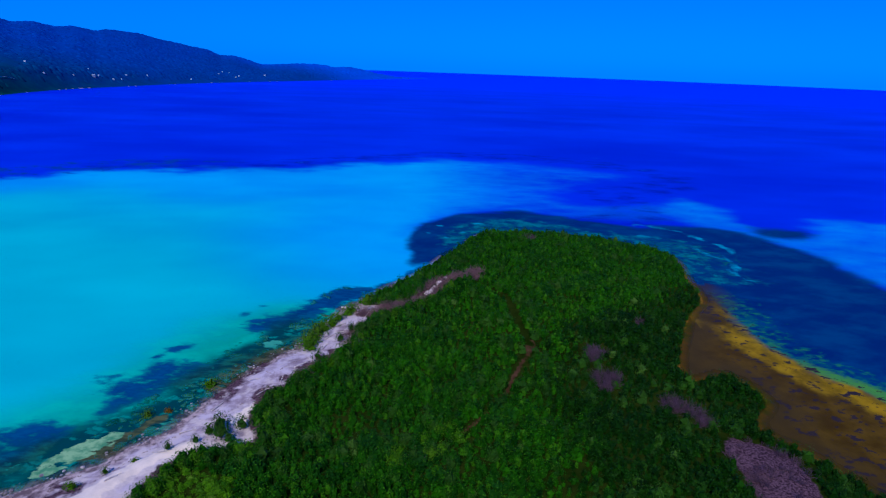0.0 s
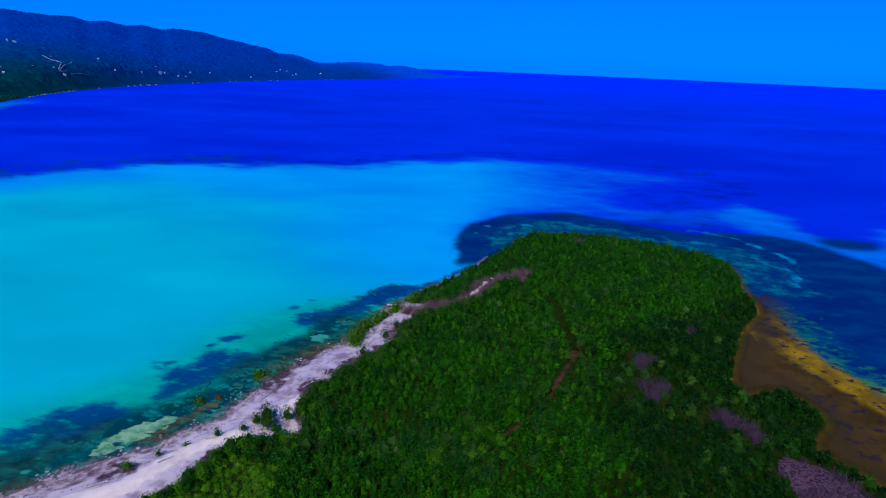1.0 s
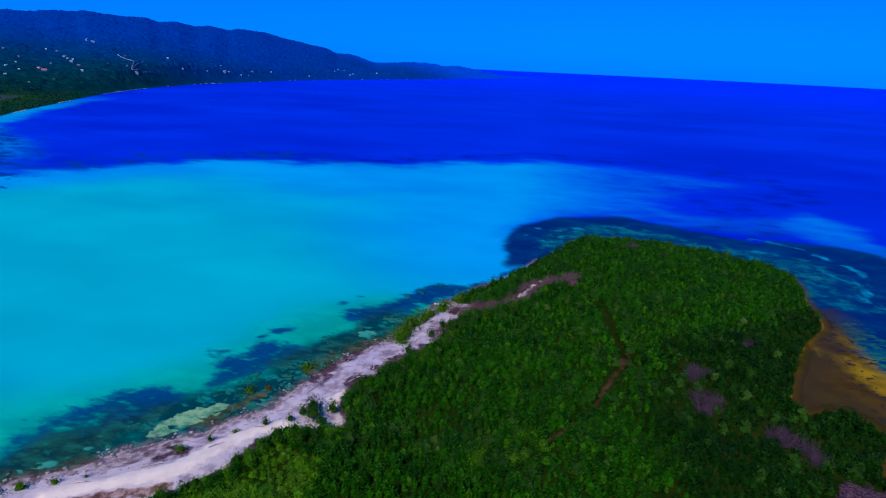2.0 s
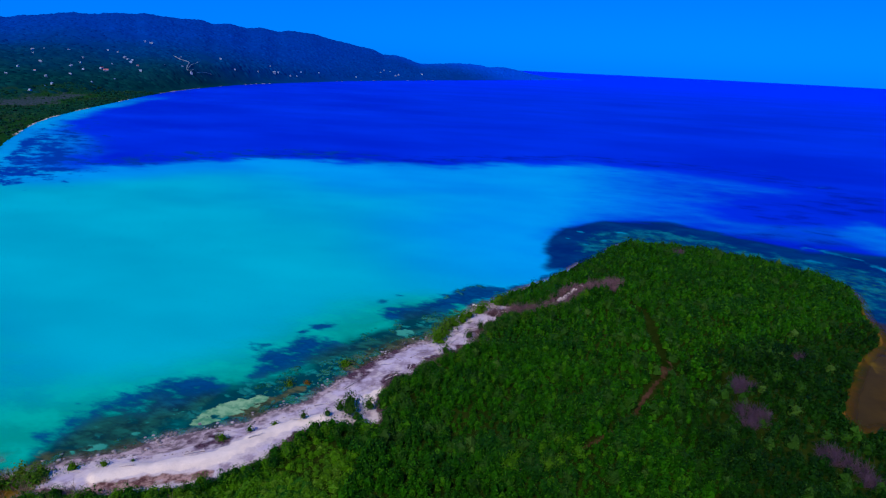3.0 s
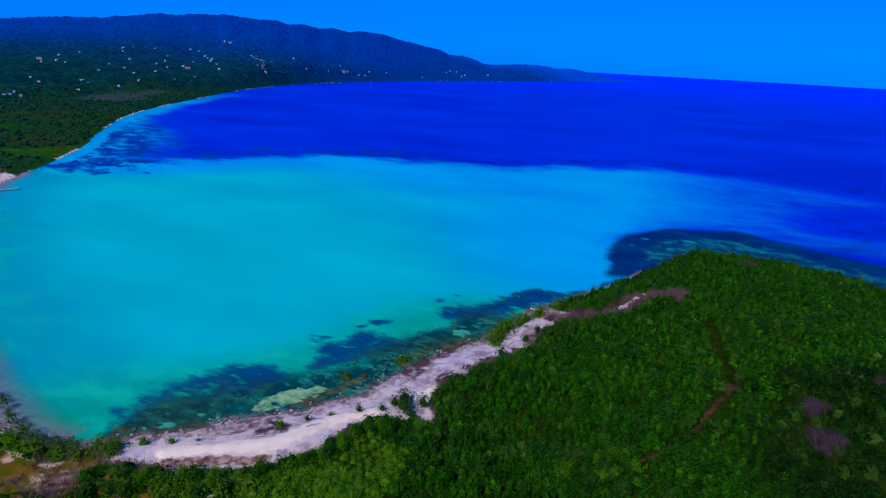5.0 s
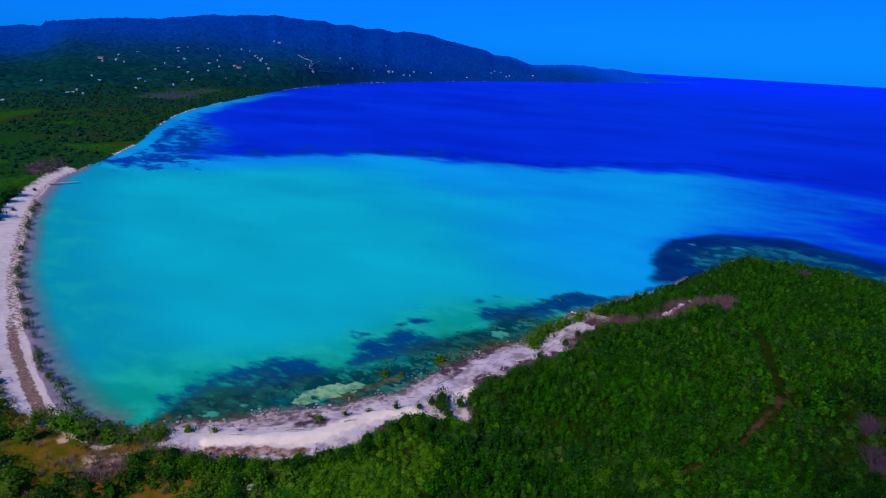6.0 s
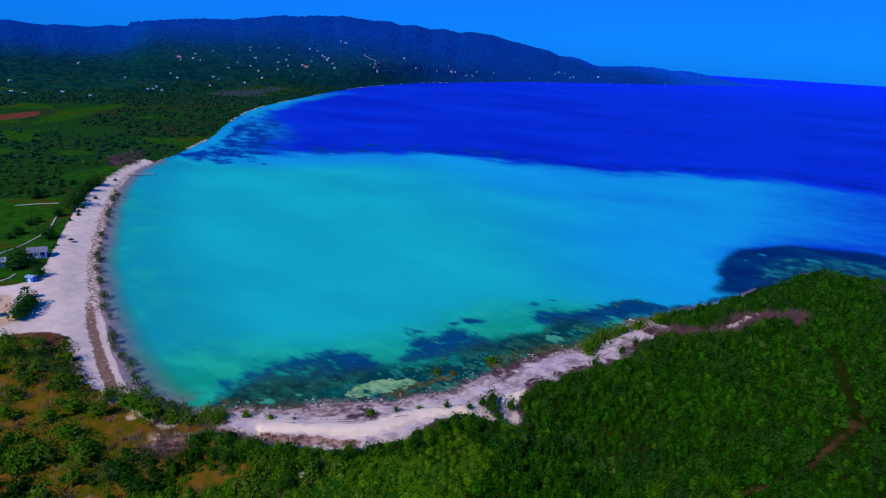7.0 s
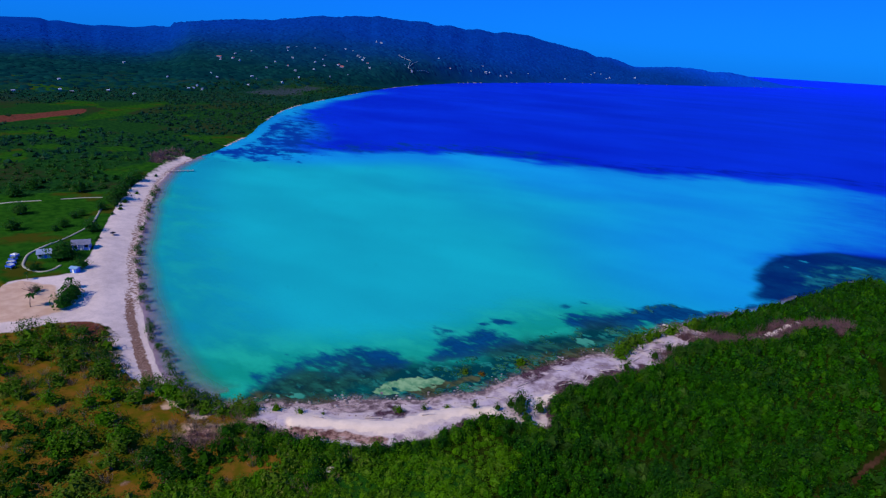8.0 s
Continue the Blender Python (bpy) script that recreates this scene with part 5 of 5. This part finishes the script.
on_line = np.where(kx < -104, np.abs(ks - 4.5 + 1.9 * smooth(kx, -150, -180)) + 1.6 * vnoise(kx, ky, 5, 3), 9) < 1.6
on_line &= rng.random(len(kx)) < 0.16
kx, ky = kx[on_line], ky[on_line]
lx, ly = spots(-92, -25, 76, 172, 0.34, 52)
litter = np.full(len(lx), 9.0)
for line in DARK_LINES:
    litter = np.minimum(litter, line_distance(line, lx, ly))
litter = litter + 1.6 * (fbm(lx, ly, 3, 85) - 0.5)
ok = ((litter < 0.16) | (signed(DEBRIS, lx, ly) > 0) & (vnoise(lx, ly, 1.3, 86) > 0.74)) & (rng.random(len(lx)) < 0.6) & (signed(SAND_SPIT, lx, ly) > -2)
kx, ky = np.r_[kx, lx[ok]], np.r_[ky, ly[ok]]
scatter("seaweed_wrack", [rock_shape(160 + k, 0.2) for k in range(3)], np.stack([kx, ky, ground_z(kx, ky) + 0.02], -1), np.where(kx < -104, 0.09 + 0.22 * rng.random(len(kx)) ** 2, 0.10 + 0.30 * rng.random(len(kx)) ** 2), WRACK,
        "brown dried seaweed cast up in a line on the sand", "seaweed", 8)


def fallen_tree(x, y, length, turn, label, branches=5):
    r = random.Random(int(length * 10))
    log = thing("driftwood_log", label, "driftwood", "", (x, y, ground_z(x, y) + 0.15), turn)
    bm = bmesh.new()
    bend = r.uniform(-0.06, 0.06) * length
    tube(bm, [(-length / 2, 0, 0.05), (-length / 6, bend, 0.12), (length / 6, bend * 0.6, 0.1), (length / 2, -bend, 0.0)],
         (0.034 * length ** 0.8 + 0.05, 0.03 * length ** 0.8 + 0.04, 0.022 * length ** 0.8 + 0.03, 0.03), 8)
    part("trunk", bm, DRIFT, log)
    for k in range(branches):
        bm = bmesh.new()
        s = r.uniform(-0.1, 0.45) * length
        a = r.choice((-1, 1)) * r.uniform(0.5, 1.2)
        n = length * r.uniform(0.1, 0.2)
        tube(bm, [(s, bend * 0.4, 0.1), (s + n * 0.5 * math.cos(a), n * 0.5 * math.sin(a), 0.25), (s + n * math.cos(a), n * math.sin(a), 0.3)], (0.07, 0.05, 0.02), 5)
        part("branch", bm, DRIFT, log)
    return log


fallen_tree(-205.4, 104.2, 6.5, 54, "pale grey log lying across the beach to the waterline", 1)
fallen_tree(-27.0, 178.6, 13.0, -2, "long bleached fallen tree lying across the sand")
for x, y, n, a in ((-33, 157, 4, 60), (-36, 143, 3.5, 130), (-31, 166, 5, 40), (-47, 131, 3, 20), (-52, 119, 4.5, 70), (-55, 109, 3.5, 30), (-62, 92, 3, 50),
                   (-71, 84, 4, 35), (-50, 113, 5, 62), (-57, 100, 2.5, 10), (-80, 76, 2.5, 25), (-24, 172, 4, 80), (-28, 152, 3, 100), (-30, 160, 4.5, 25), (-33, 150, 3.5, 75), (-37, 138, 4, 48), (-40, 130, 3, 95), (-27, 169, 5, 115), (-34.5, 163, 4, 10),
                   (-43, 124, 3.5, 60), (-22, 176, 4.5, 20)):
    fallen_tree(x, y, n, a, "grey driftwood branch lying on the pale sand", 3)


# ---- the scrubland and the beach park ----
scrub_trees = [make_tree("scrub_tree", "spreading green scrub tree on dry orange soil", "tree", "trees of the scrubland",
                         leaf_crown(170 + k, 400, 0.38, 5.4, 3.9, 8, 0.3, k != 1, 1.3), 3.2, (LEAF_SCRUB, LEAF_GREY, LEAF_LOW)[k], 20 + k, stems=2) for k in range(3)]
SCRUB_TREES = [(-102, 44.7), (-117.3, 45.2), (-128.3, 43.4), (-135.3, 40.1), (-151.7, 46.4), (-157.5, 55.2), (-146.5, 54), (-140.6, 57.4), (-149.8, 49.6),
               (-131.3, 55.9), (-119.5, 55.7), (-120.1, 52.6), (-108.1, 40.8), (-114.3, 33), (-110, 38.4), (-98.5, 40.9), (-93.7, 44.7),
               (-148.5, 41.5), (-115.4, 55.2), (-131.5, 54.2), (-113.5, 61), (-120, 60), (-127.5, 57.5), (-105, 46), (-156, 63), (-166, 54), (-157, 49), (-143, 56), (-140, 52), (-121, 48), (-140, 41),
               (-135, 46), (-112, 47), (-125, 52), (-137, 58.5), (-110.5, 61.5), (-114.5, 62), (-117.5, 61.5), (-108.5, 63.5), (-105.5, 61), (-150, 60)]
for k, (x, y) in enumerate(SCRUB_TREES):
    stand(scrub_trees[k % 3], x, y, 0.65 + 0.6 * rng.random())
drop(*scrub_trees)

park_tree = make_tree("shade_tree", "broad dark green shade tree on the lawn", "tree", "trees of the beach park", leaf_crown(180, 340, 0.6, 7.0, 5.4, 9, 0.2), 4.6,
                      LEAF_WOOD, 31)
PARK_TREES = [(-217.0, 84.6, 1.25), (-219.2, 86.6, 1.1), (-203.8, 84.8, 0.8), (-212.3, 74.0, 0.6), (-241.6, 106.3, 1.0), (-254, 101.5, 0.7), (-251.1, 96.9, 0.5),
              (-262, 86.3, 0.9), (-282.7, 97, 1.0), (-263.8, 109.7, 0.6), (-265.9, 113.9, 0.6), (-282.2, 138.6, 1.3), (-279, 134, 1.0), (-306.9, 132.1, 1.2),
              (-314.7, 106.8, 1.2), (-325.1, 118.4, 1.1), (-269.4, 124, 0.8), (-182.6, 72.4, 0.95), (-179.5, 70.0, 0.9), (-176.5, 67.1, 0.9), (-193.3, 66.8, 0.45),
              (-271, 131, 0.6), (-288, 141, 1.0), (-296, 147, 1.1), (-305, 156, 1.2), (-314, 165, 1.2)]
for x, y, s in PARK_TREES:
    stand(park_tree, x, y, s)
drop(park_tree)


def make_palm():
    palm = thing("coconut_palm", "slender coconut palm on the pale sand", "palm tree", "palms of the beach")
    bm = bmesh.new()
    tube(bm, [(0, 0, -0.3), (0.15, 0.05, 1.5), (0.45, 0.1, 3.2), (0.9, 0.1, 4.8)], (0.2, 0.15, 0.12, 0.09), 7)
    part("trunk", bm, BARK, palm)
    for k in range(11):
        bm = bmesh.new()
        a = k * 2 * math.pi / 11 + 0.2 * (k % 3)
        droop = 0.7 + 0.5 * (k % 3)
        pts = [Vector((0.9 + s * 2.1 * math.cos(a), 0.1 + s * 2.1 * math.sin(a), 4.8 + 0.9 * s - droop * 1.3 * s * s)) for s in (0, 0.3, 0.6, 0.85, 1.0)]
        side = Vector((-math.sin(a), math.cos(a), 0))
        rows = [[bm.verts.new(p - side * w - Vector((0, 0, 0.4 * w))), bm.verts.new(p + Vector((0, 0, 0.02))), bm.verts.new(p + side * w - Vector((0, 0, 0.4 * w)))]
                for p, w in zip(pts, (0.06, 0.34, 0.4, 0.28, 0.05))]
        for u, v in zip(rows[:-1], rows[1:]):
            for q in (0, 1):
                bm.faces.new((u[q], u[q + 1], v[q + 1], v[q]))
        part("frond", bm, LEAF_WOOD, palm)
    return palm


palm = make_palm()
for x, y, s in ((-189.0, 74.0, 0.72), (-183.0, 61.0, 0.8), (-205.0, 69.0, 0.5)):
    stand(palm, x, y, s)
drop(palm)
bare_tree = thing("bare_tree", "leafless grey tree with many spreading branches on sand", "tree", "")
bm = bmesh.new()
tube(bm, [(0, 0, -0.3), (0.1, 0, 0.8), (0.2, 0.1, 1.6)], (0.2, 0.16, 0.12), 7)
part("trunk", bm, TWIG, bare_tree)
for k in range(14):
    bm = bmesh.new()
    a, h = k * 2.4, 2.4 + 0.25 * (k % 6)
    w = 1.0 + 0.28 * (k % 5)
    tube(bm, [(0.15, 0.05, 0.6 + 0.07 * k), (w * 0.6 * math.cos(a), w * 0.6 * math.sin(a), h * 0.62), (w * 1.6 * math.cos(a), w * 1.6 * math.sin(a), h)], (0.09, 0.06, 0.02), 5)
    part("branch", bm, TWIG, bare_tree)
bare_tree.matrix_world = pose(-191.5, 65.0, ground_z(-191.5, 65.0))


def make_house(name, label, category, group, wide, deep, high, wall, roof, pitch=0.32, openings=3, trim=None, found=0.4):
    """A house on a low footing: walls, a gable roof with eaves, door, windows."""
    house = thing(name, label, category, group)
    bm = bmesh.new()
    box(bm, -wide / 2, wide / 2, -deep / 2, deep / 2, -found, high)
    rise = deep * pitch
    for s in (-1, 1):
        x = s * wide / 2
        bm.faces.new([bm.verts.new(p) for p in ((x, -deep / 2, high), (x, deep / 2, high), (x, 0, high + rise))][::s])
    part("wall", bm, wall, house)
    bm = bmesh.new()
    e, t = 0.45, 0.12
    top = [(-deep / 2 - e, high - e * 2 * pitch), (0, high + rise), (deep / 2 + e, high - e * 2 * pitch)]
    loops = [[bm.verts.new((x, y, z + d)) for d in (0.0, t) for y, z in (top if d == 0 else top[::-1])] for x in (-wide / 2 - e, wide / 2 + e)]
    n = len(loops[0])
    for q in range(n):
        bm.faces.new((loops[0][q], loops[0][(q + 1) % n], loops[1][(q + 1) % n], loops[1][q]))
    for lp in loops:
        bm.faces.new((lp[0], lp[1], lp[4], lp[5]))
        bm.faces.new((lp[1], lp[2], lp[3], lp[4]))
    bmesh.ops.recalc_face_normals(bm, faces=bm.faces[:])
    part("roof", bm, roof, house)
    for s in (-1, 1):
        for k in range(openings):
            x = -wide / 2 + wide * (k + 0.5) / openings
            y = s * deep / 2
            bm = bmesh.new()
            if k == openings // 2:
                box(bm, x - 0.5, x + 0.5, y - 0.05, y + 0.05, 0.0, 2.05, 0.02)
                part("door", bm, trim or PLANK, house)
            else:
                box(bm, x - 0.55, x + 0.55, y - 0.04, y + 0.04, 1.0, 2.1, 0.02)
                window = part("window", bm, DARK, house)
                bm = bmesh.new()
                box(bm, x - 0.65, x + 0.65, y - 0.09, y + 0.09, 0.9, 0.99)
                part("sill", bm, WALL, window)
    return house


hut = make_house("beach_house", "low beach house with a grey roof and blue walls", "house", "", 5.6, 3.8, 2.4, BLUE_PAINT, ROOF_DARK, 0.3, 3, WALL)
hut.matrix_world = pose(-223.5, 94.2, ground_z(-223.5, 94.2), 0, 0, 56)
for k in range(4):
    bm = bmesh.new()
    box(bm, -2.7 + 1.8 * k - 0.08, -2.7 + 1.8 * k + 0.08, -2.5, -2.34, -0.3, 2.12, 0.02)
    part("porch_post", bm, WALL, hut)
hut = make_house("beach_house", "beach house with a pale blue-grey roof under a tree", "house", "", 6.0, 4.0, 2.3, WALL,
                 plain("pale_blue_roof", (0.12, 0.18, 0.32), (0.26, 0.33, 0.46), 2, 0.6), 0.36, 3, BLUE_PAINT)
hut.matrix_world = pose(-223.0, 82.0, ground_z(-223.0, 82.0), 0, 0, 60) @ Matrix.Scale(0.8, 4)
kiosk = make_house("beach_kiosk", "small pale blue beach kiosk with a flat-pitched roof", "kiosk", "", 3.2, 2.4, 2.2, BLUE_PAINT,
                   plain("sky_blue_roof", (0.12, 0.26, 0.42), (0.22, 0.38, 0.52), 2, 0.6), 0.18, 1, WALL)
kiosk.matrix_world = pose(-202.0, 82.0, ground_z(-202.0, 82.0), 0, 0, 20) @ Matrix.Scale(0.75, 4)

tent = thing("beach_gazebo", "blue and white fabric gazebo on the lawn", "gazebo", "gazebos on the lawn")
bm = bmesh.new()
base = [bm.verts.new((x, y, 2.1)) for x, y in ((-1.7, -1.5), (1.7, -1.5), (1.7, 1.5), (-1.7, 1.5))]
peak = bm.verts.new((0, 0, 3.0))
for k in range(4):
    bm.faces.new((base[k], base[(k + 1) % 4], peak))
bmesh.ops.solidify(bm, geom=bm.faces[:], thickness=0.05)
part("canopy", bm, WALL, tent, "white fabric canopy")
for x, y in ((-1.6, -1.4), (1.6, -1.4), (1.6, 1.4), (-1.6, 1.4)):
    bm = bmesh.new()
    tube(bm, [(x, y, -0.3), (x, y, 1.0), (x, y, 2.15)], (0.05, 0.05, 0.05), 6)
    part("leg", bm, WALL, tent)
for x0, x1, y0, y1 in ((-1.7, 1.7, -1.52, -1.47), (-1.7, 1.7, 1.47, 1.52), (-1.72, -1.67, -1.46, 1.46), (1.67, 1.72, -1.46, 1.46)):
    bm = bmesh.new()
    box(bm, x0, x1, y0, y1, 1.0, 2.08)
    part("side_cloth", bm, BLUE_PAINT, tent, "blue side cloth")
for x, y in ((-228.3, 74.3), (-225.2, 72.6), (-222.2, 71.0), (-219.2, 69.5)):
    stand(tent, x, y, 0.62, 28)
drop(tent)

parasol = thing("beach_parasol", "dark closed-weave parasol standing on the sand", "parasol", "", (-232.1, 109.9, ground_z(-232.1, 109.9)))
bm = bmesh.new()
tube(bm, [(0, 0, -0.3), (0, 0, 0.6), (0, 0, 1.5)], (0.03, 0.03, 0.02), 6)
part("pole", bm, PLANK, parasol)
bm = bmesh.new()
rim = [bm.verts.new((1.15 * math.cos(k * math.pi / 4), 1.15 * math.sin(k * math.pi / 4), 0.95)) for k in range(8)]
peak = bm.verts.new((0, 0, 1.55))
for k in range(8):
    bm.faces.new((rim[k], rim[(k + 1) % 8], peak))
bmesh.ops.solidify(bm, geom=bm.faces[:], thickness=0.03)
part("canopy", bm, DARK, parasol)

jetty = thing("jetty", "short weathered wooden jetty at the beach end", "jetty", "", (-328.0, 194.0, 0), 58)
for k in range(18):
    bm = bmesh.new()
    box(bm, -2.5 + 0.82 * k, -2.5 + 0.82 * k + 0.74, -0.8, 0.8, 0.78 + 0.01 * (k % 3), 0.86 + 0.01 * (k % 3))
    part("plank", bm, PLANK, jetty)
for k in range(6):
    for s in (-0.7, 0.7):
        bm = bmesh.new()
        tube(bm, [(-2 + 2.7 * k, s, -2.2), (-2 + 2.7 * k, s, 0), (-2 + 2.7 * k, s, 0.78)], (0.1, 0.1, 0.09), 6)
        part("post", bm, PLANK, jetty)


def ribbon(name, points, width, material, label, lift=0.22, thick=0.5, steps=6):
    """A path that follows the ground at the given lift, with a low edge."""
    line = curve(points, closed=False, steps=steps)
    way = np.gradient(line, axis=0)
    way /= np.linalg.norm(way, axis=1)[:, None] + 1e-9
    side = np.c_[-way[:, 1], way[:, 0]] * width / 2 * (0.85 + 0.3 * rng.random((len(line), 1)))
    a, b = line - side, line + side
    z = np.maximum(ground_z(a[:, 0], a[:, 1]), ground_z(b[:, 0], b[:, 1])) + lift
    n = len(line)
    verts = np.concatenate([np.c_[a, z], np.c_[b, z], np.c_[a, z - thick], np.c_[b, z - thick]])
    k = np.arange(n - 1)
    faces = np.concatenate([np.stack([p + k, q + k, q + k + 1, p + k + 1], -1) for p, q in ((n, 0), (0, 2 * n), (3 * n, n))])
    ob = sheet(name, verts, faces, material)
    return tagged(ob, label, "path", kind="structure")


ribbon("path", [(-272, 125), (-262, 118.5), (-254, 113), (-247, 106.5), (-243.5, 102), (-239, 95), (-236, 89), (-232, 82.5), (-228, 78), (-223, 75),
                (-218.5, 73), (-214, 73), (-209.5, 74.5), (-209, 78), (-211.5, 81.5)], 0.8, CONCRETE, "winding pale concrete footpath across the lawn")
ribbon("path", [(-308, 90), (-305.6, 97.3), (-303.3, 104.2), (-300, 112)], 1.1, CONCRETE, "straight pale track between grass plots")
ribbon("path", [(-297, 119), (-296.3, 122), (-293.6, 128.6), (-289.6, 134.5)], 0.9, CONCRETE, "straight pale track between grass plots")


# ---- houses and tracks of the hills ----
def on_slope(az, el):
    """The place on the hills that shows in a direction from over the spit."""
    r = np.arange(500, 3400, 8.0)
    x, y = r * math.sin(radians(az)), r * math.cos(radians(az))
    seen = np.degrees(np.arctan2(ground_z(x, y) - 80, r))
    k = int(np.argmax(seen >= el)) if (seen >= el).any() else 60
    return float(x[k]), float(y[k])


# white walls, dimmed and blued in colour for the haze before them
HAZED_WALL = plain("hazed_render", (0.20, 0.25, 0.34), (0.36, 0.42, 0.53), 1)
TRACK = plain("dirt_track", (0.24, 0.26, 0.28), (0.36, 0.38, 0.40), 0.5)
far_house = [make_house("hillside_house", label, "house", "houses of the hillside", w, d, h, HAZED_WALL, roof, 0.3, 3, None, 4.0) for label, w, d, h, roof in (
    ("small white house with a grey roof on the wooded hillside", 10, 7, 3.4, ROOF_GREY), ("white house with a pale roof among hillside trees", 9, 7, 5.6, HAZED_WALL),
    ("white house with a rust-red roof among hillside trees", 12, 8, 3.6, ROOF_RED))]
SEEN = [(-70.2, -5.05, 0), (-67.1, -5.0, 1), (-66.3, -5.1, 0), (-63.7, -5.05, 1), (-61.8, -5.2, 0), (-57.5, -4.7, 1), (-57.1, -4.6, 0), (-56.8, -4.46, 1),
        (-56.4, -4.78, 1), (-55.1, -3.7, 1), (-52.5, -4.2, 0), (-54.8, -1.9, 2), (-54.7, -2.1, 2), (-44.4, -2.15, 2), (-44.1, -2.3, 2), (-42.4, -1.36, 1),
        (-42.2, -1.6, 1), (-42.6, -1.2, 0), (-43.6, -1.75, 0), (-40.9, 0.1, 1), (-40.5, 0.02, 0), (-48, -3.4, 1), (-49.5, -3.95, 0), (-30.6, -2.2, 1), (-23.2, -2.2, 1),
        (-19.2, -1.85, 1), (-19.5, -1.9, 0), (-53.1, -2.16, 0), (-48.5, -1.7, 0), (-37.6, -2.3, 0), (-29.2, -2.3, 1), (-28.6, -2.35, 0), (-17.0, -1.7, 0)]
for k, (az, el, kind) in enumerate(SEEN):
    x, y = on_slope(az, el)
    stand(far_house[kind], x, y, (0.4, 0.5, 0.65)[k % 3] if el > -4 else 0.36, None, 0.0)
r2 = random.Random(5)
for k in range(44):
    az = r2.gauss(-46, 6.5) if k < 32 else r2.uniform(-70, -20)
    low = float(np.interp(az, (-70, -50, -40, -30, -20), (-4.6, -3.6, -3.0, -2.2, -1.8)))
    high = float(np.interp(az, (-70, -56, -46, -38, -30, -20), (-3.8, -1.6, -0.3, -0.8, -1.4, -1.5)))
    x, y = on_slope(az, low + (high - low) * r2.random() ** 1.3)
    stand(far_house[r2.choice((0, 0, 0, 1, 1, 0, 2))], x, y, r2.uniform(0.3, 0.48), None, 0.0)
drop(*far_house)
# hill tracks float 2.6 m up, so the camera sees them over the crowns
for way in (((-38.86, -0.97), (-38.3, -1.25), (-37.68, -1.47), (-37.92, -2.1), (-37.4, -2.2)), ((-37.12, -2.3), (-36.5, -2.45), (-35.93, -2.55)),
            ((-36.94, -1.43), (-37.8, -2.1))):
    ribbon("track", [on_slope(*w) for w in way], 0.6, TRACK, "pale winding dirt track on the wooded hillside", 2.6, 0.6)
